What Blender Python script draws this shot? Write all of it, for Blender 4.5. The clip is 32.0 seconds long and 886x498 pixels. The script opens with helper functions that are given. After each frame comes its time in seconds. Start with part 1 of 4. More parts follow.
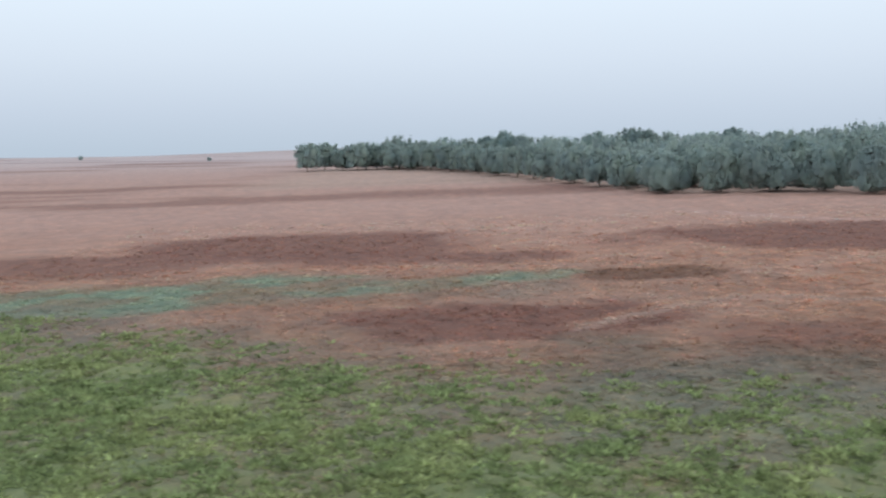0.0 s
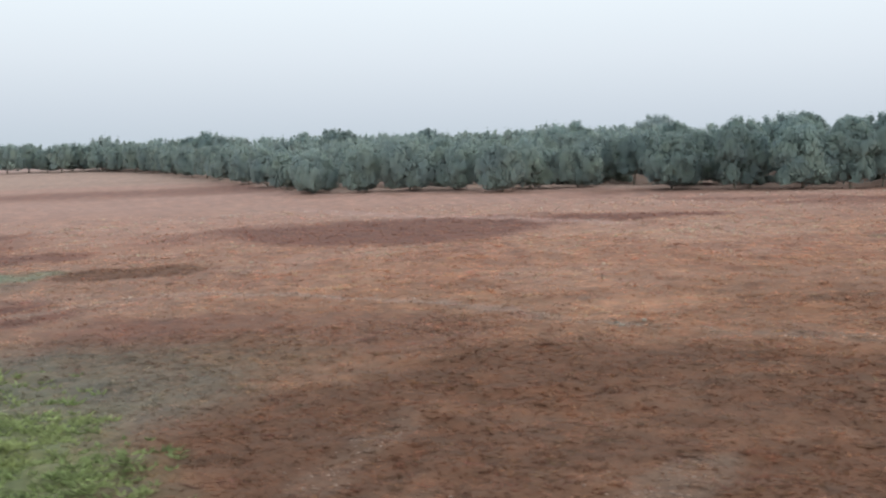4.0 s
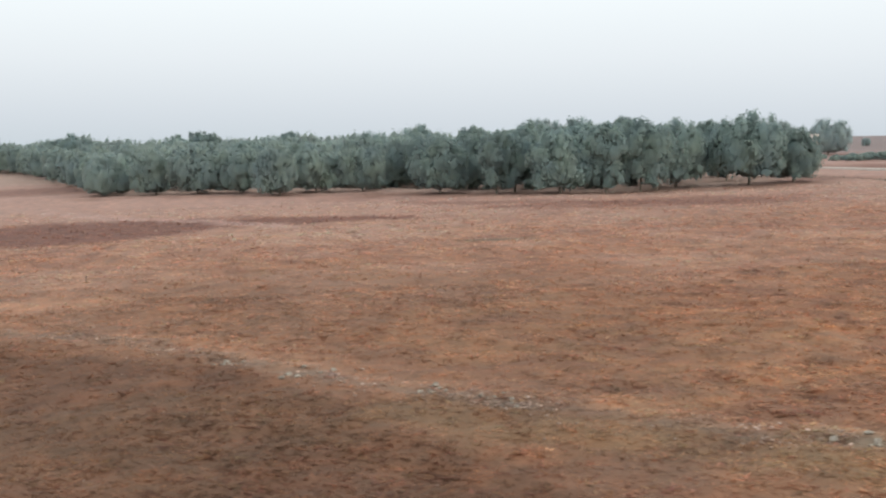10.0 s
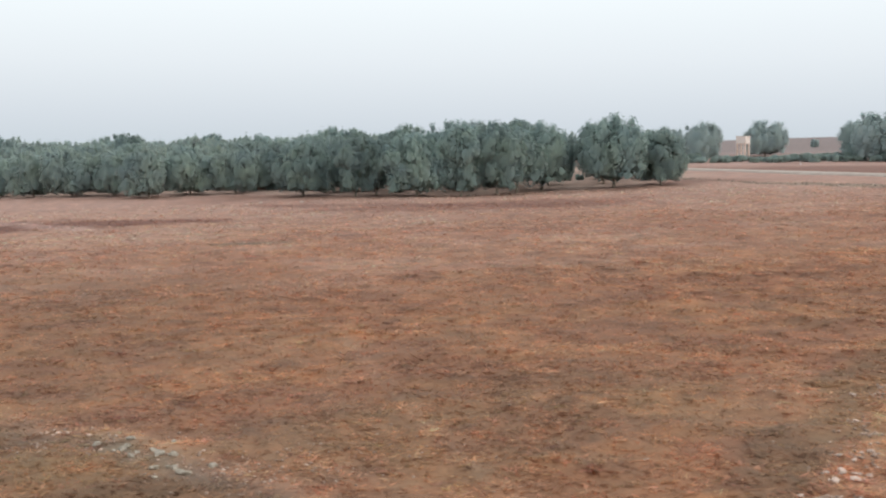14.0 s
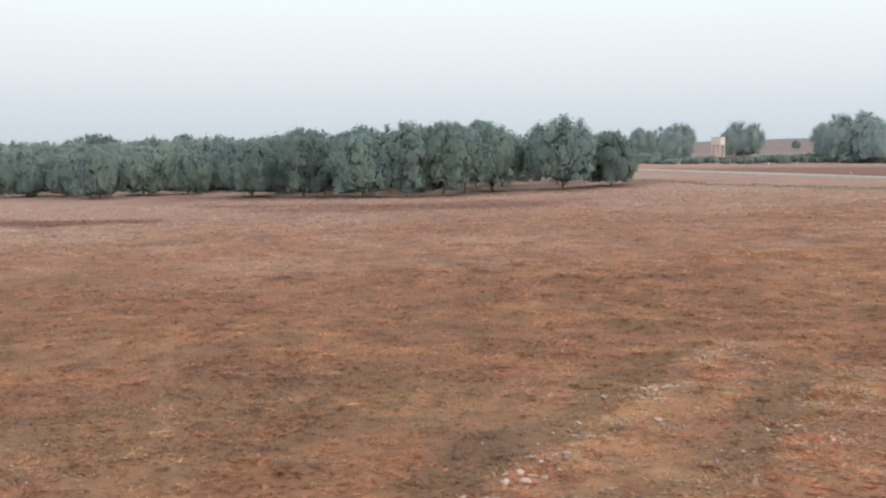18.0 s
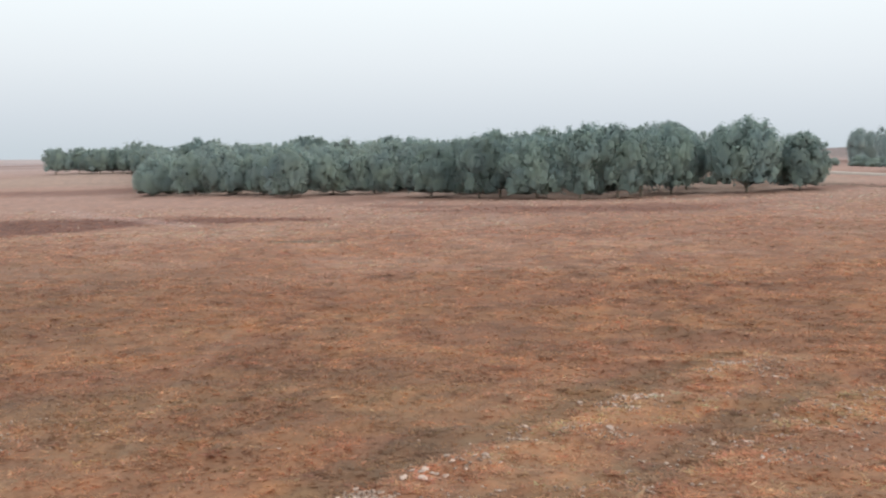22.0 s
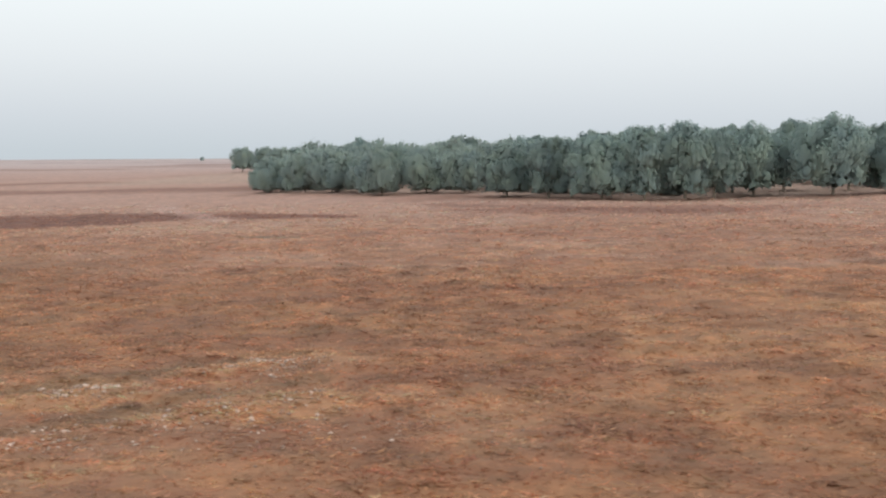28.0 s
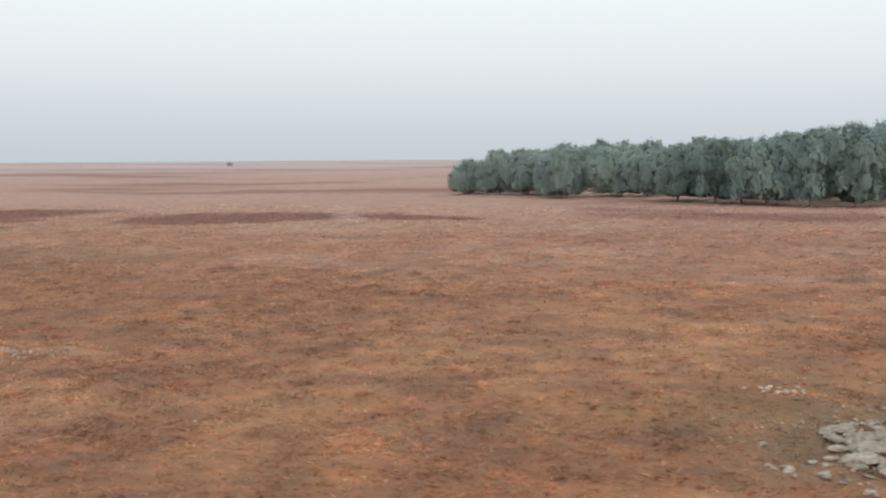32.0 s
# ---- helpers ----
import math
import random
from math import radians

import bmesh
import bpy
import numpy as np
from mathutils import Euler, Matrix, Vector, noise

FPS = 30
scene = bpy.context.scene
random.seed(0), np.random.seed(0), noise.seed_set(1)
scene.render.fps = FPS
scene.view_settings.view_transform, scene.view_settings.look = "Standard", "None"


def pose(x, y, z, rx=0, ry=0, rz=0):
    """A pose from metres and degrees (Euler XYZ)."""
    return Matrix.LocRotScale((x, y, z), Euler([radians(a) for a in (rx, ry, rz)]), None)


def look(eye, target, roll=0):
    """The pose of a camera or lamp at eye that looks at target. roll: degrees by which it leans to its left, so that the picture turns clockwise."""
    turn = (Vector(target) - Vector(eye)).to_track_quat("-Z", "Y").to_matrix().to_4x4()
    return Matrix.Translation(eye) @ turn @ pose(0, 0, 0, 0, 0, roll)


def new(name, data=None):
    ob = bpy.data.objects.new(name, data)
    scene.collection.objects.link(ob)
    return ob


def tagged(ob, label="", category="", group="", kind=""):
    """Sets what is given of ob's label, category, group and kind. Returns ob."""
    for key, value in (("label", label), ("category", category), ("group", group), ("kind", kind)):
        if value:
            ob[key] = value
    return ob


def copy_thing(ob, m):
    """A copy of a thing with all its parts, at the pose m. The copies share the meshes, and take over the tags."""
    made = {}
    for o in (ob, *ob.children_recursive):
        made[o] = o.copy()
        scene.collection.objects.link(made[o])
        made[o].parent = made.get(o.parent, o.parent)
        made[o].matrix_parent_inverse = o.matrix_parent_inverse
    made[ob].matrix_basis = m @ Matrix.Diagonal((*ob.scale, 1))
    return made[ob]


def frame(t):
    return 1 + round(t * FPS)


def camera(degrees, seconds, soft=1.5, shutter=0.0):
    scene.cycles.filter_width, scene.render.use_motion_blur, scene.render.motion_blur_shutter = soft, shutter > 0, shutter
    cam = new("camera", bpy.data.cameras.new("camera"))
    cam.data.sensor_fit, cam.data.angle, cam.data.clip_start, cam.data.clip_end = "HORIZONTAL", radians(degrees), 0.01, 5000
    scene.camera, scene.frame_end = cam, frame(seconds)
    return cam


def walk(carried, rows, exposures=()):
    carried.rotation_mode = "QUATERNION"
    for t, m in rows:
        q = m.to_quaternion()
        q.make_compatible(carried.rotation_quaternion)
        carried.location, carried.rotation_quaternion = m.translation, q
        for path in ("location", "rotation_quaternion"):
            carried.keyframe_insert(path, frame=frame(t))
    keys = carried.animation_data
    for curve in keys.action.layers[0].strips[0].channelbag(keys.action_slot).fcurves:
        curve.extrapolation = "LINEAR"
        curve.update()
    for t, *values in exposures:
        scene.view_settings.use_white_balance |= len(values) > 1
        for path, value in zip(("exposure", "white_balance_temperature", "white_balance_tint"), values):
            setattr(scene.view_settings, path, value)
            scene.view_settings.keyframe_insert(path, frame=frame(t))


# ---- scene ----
cam = camera(44.9, 32.0, soft=2.2, shutter=0.5)

# seconds, x, y, z, yaw, pitch, roll
PATH = [
    (0, 0.00, 0.00, 13.92, 0.00, -5.25, -0.31),
    (0.5, 5.38, 0.66, 13.91, -1.26, -5.25, -0.23),
    (1, 10.79, 0.90, 13.86, -3.34, -5.23, -0.28),
    (1.5, 15.86, 0.96, 13.82, -6.86, -5.21, -0.30),
    (2, 21.35, 0.45, 13.75, -9.12, -5.23, -0.29),
    (2.5, 26.52, -0.28, 13.66, -10.06, -5.22, -0.29),
    (3, 32.08, -1.34, 13.55, -10.53, -5.21, -0.28),
    (3.5, 37.20, -2.54, 13.42, -10.86, -5.21, -0.33),
    (5.5, 56.04, -8.01, 13.19, -11.49, -5.25, -0.29),
    (6, 60.79, -9.06, 13.18, -11.55, -5.21, -0.23),
    (6.5, 65.80, -10.03, 13.16, -11.57, -5.21, -0.18),
    (7, 70.86, -11.12, 13.15, -11.59, -5.18, -0.15),
    (7.5, 75.78, -12.15, 13.13, -11.61, -5.13, -0.15),
    (8, 80.71, -13.23, 13.11, -11.61, -5.12, -0.16),
    (8.5, 85.48, -14.29, 13.11, -11.64, -5.08, -0.15),
    (9, 90.34, -15.41, 13.13, -11.64, -5.08, -0.15),
    (9.5, 95.07, -16.47, 13.28, -11.65, -5.07, -0.12),
    (10, 99.81, -17.64, 13.42, -11.68, -5.09, -0.12),
    (10.5, 104.54, -18.84, 13.58, -11.65, -5.08, -0.11),
    (11, 109.31, -20.06, 13.70, -11.64, -5.07, -0.11),
    (11.5, 113.95, -21.36, 13.82, -11.63, -5.06, -0.13),
    (12, 118.79, -22.32, 13.83, -11.62, -5.04, -0.10),
    (12.5, 123.50, -23.46, 13.87, -11.60, -5.02, -0.13),
    (13, 128.29, -24.77, 13.95, -11.53, -5.03, -0.14),
    (13.5, 133.01, -25.96, 13.98, -11.51, -5.05, -0.12),
    (14, 136.81, -26.82, 14.00, -11.52, -5.06, -0.13),
    (14.5, 138.62, -27.19, 14.00, -11.48, -5.06, -0.13),
    (16.5, 145.68, -28.86, 14.09, -11.44, -5.06, -0.13),
    (17, 147.41, -29.34, 14.15, -11.44, -5.05, -0.10),
    (17.5, 149.21, -29.82, 14.19, -11.42, -5.04, -0.12),
    (18, 150.90, -30.23, 14.20, -11.42, -5.05, -0.05),
    (18.5, 152.63, -30.60, 14.23, -11.16, -5.06, -0.04),
    (19, 154.41, -31.06, 14.25, -9.94, -5.06, -0.09),
    (19.5, 156.21, -31.48, 14.29, -8.63, -5.05, -0.11),
    (20, 157.98, -31.90, 14.33, -7.11, -5.04, -0.11),
    (20.5, 159.75, -32.31, 14.37, -5.39, -5.02, -0.07),
    (21, 161.50, -32.58, 14.38, -3.45, -5.01, 0.00),
    (21.5, 163.35, -32.86, 14.37, -1.39, -5.01, 0.03),
    (22, 165.23, -33.07, 14.38, 0.76, -5.00, 0.08),
    (22.5, 167.35, -33.27, 14.39, 2.51, -4.99, 0.14),
    (23, 169.82, -33.37, 14.35, 3.53, -5.02, 0.19),
    (23.5, 172.65, -33.47, 14.34, 4.38, -5.01, 0.23),
    (24, 175.83, -33.50, 14.34, 5.06, -5.00, 0.23),
    (24.5, 179.37, -33.43, 14.30, 5.78, -5.00, 0.24),
    (26.5, 196.61, -32.05, 14.33, 11.71, -5.06, 0.28),
    (27, 201.62, -30.85, 14.31, 12.46, -5.06, 0.27),
    (27.5, 206.51, -29.64, 14.34, 12.90, -5.07, 0.24),
    (28, 211.47, -28.28, 14.40, 13.66, -5.05, 0.21),
    (28.5, 216.41, -26.94, 14.54, 15.69, -5.09, 0.25),
    (29, 221.44, -25.63, 14.72, 18.43, -5.11, 0.25),
    (29.5, 226.35, -23.99, 14.84, 20.84, -5.11, 0.20),
    (30, 231.07, -21.98, 14.91, 22.79, -5.12, 0.25),
    (30.5, 235.72, -20.02, 14.96, 24.32, -5.12, 0.24),
    (31, 240.45, -17.81, 15.02, 26.00, -5.12, 0.19),
    (31.5, 245.12, -15.54, 15.09, 28.05, -5.11, 0.24),
    (32, 249.79, -13.11, 15.09, 30.48, -5.08, 0.21),
]
walk(cam, [(t, pose(x, y, z, 90 + p, 0, w) @ pose(0, 0, 0, 0, 0, r)) for t, x, y, z, w, p, r in PATH],
     exposures=[(0.0, -0.15, 5950, 10), (2.5, -0.15, 6120, 10), (5.0, -0.03, 6380, 10), (10.0, 0.0, 6550, 10), (14.0, 0.0, 6500, 10), (21.0, 0.0, 6500, 10), (26.0, -0.03, 6590, 10), (32.0, -0.07, 6600, 10)])

# ---- sky and sun: a hazy, almost overcast morning ----
world = bpy.data.worlds.new("world")
scene.world = world
world.use_nodes = True
wn, wl = world.node_tree.nodes, world.node_tree.links
wn.clear()
w_out = wn.new("ShaderNodeOutputWorld")
w_bg = wn.new("ShaderNodeBackground")
w_sky = wn.new("ShaderNodeTexSky")
w_sky.sky_type, w_sky.sun_disc = "NISHITA", False
w_sky.sun_elevation, w_sky.sun_rotation = radians(18), radians(130)
w_sky.air_density, w_sky.dust_density = 1.5, 4.0
w_gain = wn.new("ShaderNodeMix")
w_gain.data_type, w_gain.blend_type = "RGBA", "MULTIPLY"
w_gain.inputs[0].default_value = 1.0
wl.new(w_sky.outputs[0], w_gain.inputs[6])
w_gain.inputs[7].default_value = (0.10, 0.10, 0.10, 1)
w_co = wn.new("ShaderNodeTexCoord")
w_sep = wn.new("ShaderNodeSeparateXYZ")
wl.new(w_co.outputs["Generated"], w_sep.inputs[0])
w_map = wn.new("ShaderNodeMapRange")
w_map.inputs[1].default_value, w_map.inputs[2].default_value = -0.05, 0.95
wl.new(w_sep.outputs[2], w_map.inputs[0])
w_ramp = wn.new("ShaderNodeValToRGB")
wl.new(w_map.outputs[0], w_ramp.inputs[0])
VEIL = [(0.0, (0.53, 0.595, 0.65)), (0.05, (0.57, 0.64, 0.695)), (0.085, (0.65, 0.71, 0.77)), (0.135, (0.77, 0.825, 0.875)),
        (0.20, (0.88, 0.945, 0.98)), (0.5, (0.92, 0.97, 1.0)), (1.0, (0.95, 0.99, 1.0))]
w_ramp.color_ramp.elements.remove(w_ramp.color_ramp.elements[1])
for n, (at, c) in enumerate(VEIL):
    e = w_ramp.color_ramp.elements[0] if n == 0 else w_ramp.color_ramp.elements.new(at)
    e.position, e.color = at, (*c, 1)
w_mix = wn.new("ShaderNodeMix")
w_mix.data_type, w_mix.blend_type = "RGBA", "MIX"
w_mix.inputs[0].default_value = 0.93
wl.new(w_gain.outputs[2], w_mix.inputs[6])
wl.new(w_ramp.outputs[0], w_mix.inputs[7])
wl.new(w_mix.outputs[2], w_bg.inputs[0])
w_bg.inputs[1].default_value = 1.1
wl.new(w_bg.outputs[0], w_out.inputs[0])

sun = new("sun", bpy.data.lights.new("sun", "SUN"))
sun.data.energy, sun.data.angle, sun.data.color = 1.0, radians(22), (1.0, 0.92, 0.84)
sun.matrix_world = look((180, -150, 76), (0, 0, 0))


# ---- noise and terrain as plain functions of the plan ----
def hashed(ix, iy, s):
    n = (ix * 374761393 + iy * 668265263 + s * 144269504) & 0xFFFFFFFF
    n = ((n ^ (n >> 13)) * 1274126177) & 0xFFFFFFFF
    return ((n ^ (n >> 16)) & 0xFFFF) / 65535.0


def vnoise(x, y, size, s=0):
    x, y = np.asarray(x, float) / size, np.asarray(y, float) / size
    ix, iy = np.floor(x).astype(np.int64), np.floor(y).astype(np.int64)
    fx, fy = x - ix, y - iy
    fx, fy = fx * fx * (3 - 2 * fx), fy * fy * (3 - 2 * fy)
    a, b = hashed(ix, iy, s), hashed(ix + 1, iy, s)
    c, d = hashed(ix, iy + 1, s), hashed(ix + 1, iy + 1, s)
    return (a + (b - a) * fx) * (1 - fy) + (c + (d - c) * fx) * fy


def fbm(x, y, size, s=0, octaves=4):
    total, amp, norm = 0.0, 1.0, 0.0
    for k in range(octaves):
        total = total + amp * vnoise(x, y, size / 2**k, s + 17 * k)
        norm += amp
        amp *= 0.55
    return total / norm


def bent(v, lo, hi, s):
    return np.where(v < lo, lo + (v - lo) * s, np.where(v > hi, hi + (v - hi) * s, v))


def smooth(a, b, v):
    t = np.clip((v - a) / (b - a), 0, 1)
    return t * t * (3 - 2 * t)


def swell(x, y):
    """The land without its small relief: it rises gently to the north and east."""
    x, y = np.asarray(x, float), np.asarray(y, float)
    h = -5.3 + 0.028 * bent(x, -150, 330, 0.3) + 0.012 * bent(y, -100, 600, 0.5)
    h = h + 0.008 * np.clip(y - 300, 0, 700) * (1 - smooth(40, 220, x)) * smooth(-1100, -450, x)
    h = h - 0.008 * np.clip(y - 600, 0, 2000) * (1 - smooth(-900, -450, x))
    h = h + 0.8 * np.exp(-(((x - 105) / 50) ** 2 + ((y - 300) / 35) ** 2))
    h = h + 13 * np.exp(-(((x - 690) / 280) ** 2 + ((y - 830) / 190) ** 2))
    return h


def lumps(x, y):
    """Low rounded tussocks of matted grass, in loose patches: 0 to 1."""
    round_ = 0.4 * vnoise(x, y, 1.15, 6) + 0.6 * vnoise(np.asarray(x, float) + 0.6 * np.asarray(y, float), y, 2.5, 8)
    return smooth(0.36, 0.8, round_) * (0.45 + 0.55 * smooth(0.35, 0.6, fbm(x, y, 11, 18, 3)))


def height(x, y):
    near = 1 - smooth(350, 700, np.hypot(np.asarray(x, float) - 120, np.asarray(y, float) - 60))
    small = 0.9 * (fbm(x, y, 26, 3, 3) - 0.5) + 0.34 * (fbm(x, y, 3.2, 5, 3) - 0.5) + 0.3 * lumps(x, y) * (1 + 0.8 * greenery(x, y))
    bank = 0.2 * np.exp(-((from_line(x, y, STONE_LINE) - 0.4) / 1.3) ** 2) + 0.2 * np.exp(-((from_line(x, y, FAR_BERM) / 1.6) ** 2))
    return swell(x, y) + small * (0.15 + 0.85 * near) + bank


def ground_at(x, y):
    return float(height(np.array([x]), np.array([y]))[0])


# ---- the colours of the field: which growth stands where ----
RUST, STRAW, DARK = (0.298, 0.15, 0.094), (0.368, 0.205, 0.134), (0.118, 0.059, 0.036)
OLIVE, GREY, SOIL = (0.18, 0.132, 0.08), (0.235, 0.175, 0.138), (0.21, 0.122, 0.080)
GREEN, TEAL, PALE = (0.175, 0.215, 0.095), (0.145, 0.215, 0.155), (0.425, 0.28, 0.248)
MAROON, SCRUB, FAR_HAZE = (0.17, 0.082, 0.064), (0.155, 0.148, 0.12), (0.47, 0.405, 0.42)


def blob(x, y, cx, cy, rx, ry, turn=0.0, edge=0.5, rough=1.15, s=0):
    c, d = math.cos(radians(turn)), math.sin(radians(turn))
    u, v = (x - cx) * c + (y - cy) * d, (y - cy) * c - (x - cx) * d
    far = np.hypot(u / rx, v / ry) + rough * (fbm(x, y, min(rx, ry) * 0.9, 40 + s, 4) - 0.5)
    return 1 - smooth(1 - edge / 2, 1 + edge / 2, far)


def from_line(x, y, line):
    x, y = np.asarray(x, float), np.asarray(y, float)
    best = np.full(np.shape(x), 1e9)
    for (ax, ay), (bx, by) in zip(line, line[1:]):
        dx, dy = bx - ax, by - ay
        t = np.clip(((x - ax) * dx + (y - ay) * dy) / (dx * dx + dy * dy), 0, 1)
        best = np.minimum(best, np.hypot(x - ax - t * dx, y - ay - t * dy))
    return best


def band(x, y, line, wide, rough=0.8, s=0):
    far = from_line(x, y, line) / wide + rough * (fbm(x, y, wide * 2.2, 60 + s, 3) - 0.5)
    return 1 - smooth(0.6, 1.3, far)


STONE_TRACK = [(14, 105), (19, 110), (28.7, 118.3), (36.3, 123), (45, 117), (55, 110), (64, 102.5), (70.2, 92.4), (76, 85.5), (82, 79), (88, 74.5),
               (94, 69), (100.8, 60.2), (106.5, 53.8), (111.1, 48.3), (116.6, 43.2), (121, 39.2), (126.2, 34), (131, 29.8), (135, 24.4), (138, 21), (143, 13)]
HEAPS = [(76, 85.5), (101, 60), (105.5, 55), (112.6, 47.4), (116.2, 43.6), (131.2, 29.7), (132.8, 27.9), (135, 24.6)]
LANE = [(150.1, 1.2), (156.9, 11.5), (161.1, 16.8), (166.1, 21.2), (171.1, 26.7), (175.6, 32.2), (180.1, 37.2), (184.3, 40.9)]
STONE_LINE = [(157.1, 8.2), (160.1, 11.6), (162.6, 14.2), (165.6, 16.7), (168.6, 20), (171.7, 23.2), (174.3, 26.4), (177.1, 29.4), (181.1, 34.7), (186.1, 39.7)]
BERM = [(158.6, 5.7), (164.6, 13), (169.1, 17.7), (173.6, 22.7), (178.1, 27.7), (183.1, 33.7), (188.1, 38.7)]
RUT = [(164.1, 3.2), (171.1, 11.7), (175.1, 16.9), (179.1, 21.2), (183.1, 27.2), (188.1, 33.2)]
FAR_BERM = [(166.1, 4.2), (172.6, 11.2), (176.6, 14.2), (179.8, 17.7), (182.6, 20.7), (186.3, 25.6), (194.1, 30.2)]
ROAD = [(372, 120), (352, 195), (335, 250), (318, 320), (306, 375), (292, 450), (270, 560)]


def mixed(base, colour, m):
    return base + (np.array(colour) - base) * m[:, None]


def greenery(x, y):
    edge = np.interp(x, [-90, -49, -15, 5, 18, 27, 32, 36, 44], [124, 110, 87, 72, 64, 65, 60, 50, 20])
    patchy = 0.55 + 0.45 * smooth(0.4, 0.56, fbm(x, y, 6, 37, 4) + 0.12 * smooth(10, 45, edge - y))
    return patchy * smooth(-20, 20, edge - y + 30 * (fbm(x, y, 8, 31, 5) - 0.5)) * smooth(-8, 8, 40 - x + 26 * (fbm(x, y, 12, 33, 5) - 0.5)) * smooth(10, 34, y + 20 * (fbm(x, y, 15, 92) - 0.5)) * smooth(-110, -80, x + 20 * (fbm(x, y, 15, 93) - 0.5))


def field_colour(x, y):
    x, y = np.asarray(x, float).ravel(), np.asarray(y, float).ravel()
    big, mid, fine = fbm(x, y, 60, 1), fbm(x, y, 14, 2), fbm(x, y, 3.5, 4)
    col = np.tile(np.array(RUST), (len(x), 1))
    col = mixed(col, STRAW, smooth(0.42, 0.68, 0.45 * big + 0.35 * mid + 0.2 * fine))
    col = mixed(col, SOIL, 0.4 * smooth(0.52, 0.72, 0.5 * fbm(x, y, 22, 7) + 0.5 * fbm(x, y, 2.6, 8)))
    col = mixed(col, GREY, 0.12 * smooth(0.55, 0.75, fbm(x, y, 7, 9)))
    # reddish weeds and orange grass in blotches a few metres wide
    close = 1 - smooth(90, 170, y)
    col = mixed(col, (0.19, 0.09, 0.058), (0.2 + 0.12 * close) * smooth(0.53, 0.64, fbm(x, y, 2.8, 81, 3)))
    col = mixed(col, (0.43, 0.215, 0.118), (0.2 + 0.1 * close) * smooth(0.54, 0.66, fbm(x, y, 4.5, 83, 3)))
    # matted tussocks: some bleached, some rusty, some dull brown
    mat_, kind_ = lumps(x, y), vnoise(x, y, 2.1, 23)
    col = col * (1 + 0.34 * (mat_ * (kind_ - 0.56) * 2)[:, None] * np.array((1.0, 0.9, 0.8)))
    # grass land farther out, paled pinker in place of haze, with long darker fields
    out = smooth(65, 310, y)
    streak = fbm(x * 0.8, y, 9, 85, 4)
    col = mixed(col, (0.22, 0.11, 0.078), 0.32 * smooth(0.52, 0.66, streak) * smooth(55, 100, y))
    col = mixed(col, (0.44, 0.275, 0.215), 0.35 * smooth(0.52, 0.66, fbm(x * 0.7, y, 11, 86, 4)) * smooth(60, 110, y))
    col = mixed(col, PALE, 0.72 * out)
    # haze put into the far land's colour, stronger with distance
    col = mixed(col, FAR_HAZE, 0.85 * smooth(400, 1200, np.hypot(x, y)))
    col = mixed(col, MAROON, 0.62 * out * smooth(0.56, 0.66, fbm(x * 0.22, y, 45, 11)))
    # wide dark fields in front of the wood
    col = mixed(col, MAROON, 0.9 * blob(x, y, 66, 192, 34, 23, 6, s=1))
    col = mixed(col, MAROON, 0.9 * blob(x, y, 118, 196, 25, 6.5, -3, s=2))
    col = mixed(col, MAROON, 0.9 * blob(x, y, -22, 200, 30, 22, 0, s=3))
    col = mixed(col, MAROON, 0.6 * blob(x, y, 195, 205, 42, 13, 4, s=4))
    col = mixed(col, MAROON, 0.55 * band(x, y, [(146, 236), (170, 220), (196, 204), (216, 192)], 6.0, 1.3, s=17))
    col = mixed(col, MAROON, 0.75 * blob(x, y, -80, 170, 60, 18, 8, s=5))
    col = mixed(col, MAROON, 0.8 * blob(x, y, -4, 172, 26, 9, -4, s=15))
    # pale ground under the trees, made lighter still to fill shaded gaps like haze
    col = mixed(col, (0.40, 0.29, 0.245), 0.75 * smooth(-8, 10, y - np.interp(x, [40, 66, 100, 140, 160, 200, 245, 290], [420, 318, 300, 292, 268, 250, 258, 300])) * (1 - smooth(640, 700, y)) * smooth(-100, -60, x) * (1 - smooth(285, 310, x)))
    # darker brown strip along the wood's front edge
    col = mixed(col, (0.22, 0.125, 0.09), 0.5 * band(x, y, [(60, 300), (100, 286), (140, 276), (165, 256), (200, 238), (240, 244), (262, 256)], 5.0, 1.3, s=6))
    col = mixed(col, (0.25, 0.165, 0.13), 0.5 * smooth(50, 70, y) * (1 - smooth(140, 175, y)) * (1 - smooth(25, 60, x)))
    # the wet hollow
    col = mixed(col, TEAL, 0.9 * blob(x, y, -42, 137, 35, 14, 8, s=7))
    col = mixed(col, GREY, 0.8 * blob(x, y, -4, 137, 22, 11, 6, s=8))
    col = mixed(col, TEAL, 0.55 * blob(x, y, -8, 138, 18, 6, 14, s=9))
    col = mixed(col, TEAL, 0.6 * blob(x, y, 12, 146, 9, 5, 10, s=22))
    col = mixed(col, SOIL, 0.5 * smooth(0.5, 0.62, fbm(x, y, 9, 72)) * blob(x, y, -20, 138, 50, 14, 6, s=23))
    col = mixed(col, (0.16, 0.125, 0.09), 0.75 * blob(x, y, 140, 141, 7, 2.4, -8, s=25))
    col = mixed(col, DARK, 0.75 * blob(x, y, 28, 145, 11, 6, 5, s=10))
    col = mixed(col, MAROON, 0.9 * blob(x, y, 3, 111, 19, 11, 5, s=11))
    col = mixed(col, MAROON, 0.8 * blob(x, y, -50, 117, 13, 5, 0, s=21))
    col = mixed(col, MAROON, 0.8 * blob(x, y, 47, 92, 21, 11, -15, s=12))
    col = mixed(col, (0.135, 0.112, 0.082), 0.8 * blob(x, y, 26, 78, 24, 16, -18, s=13))
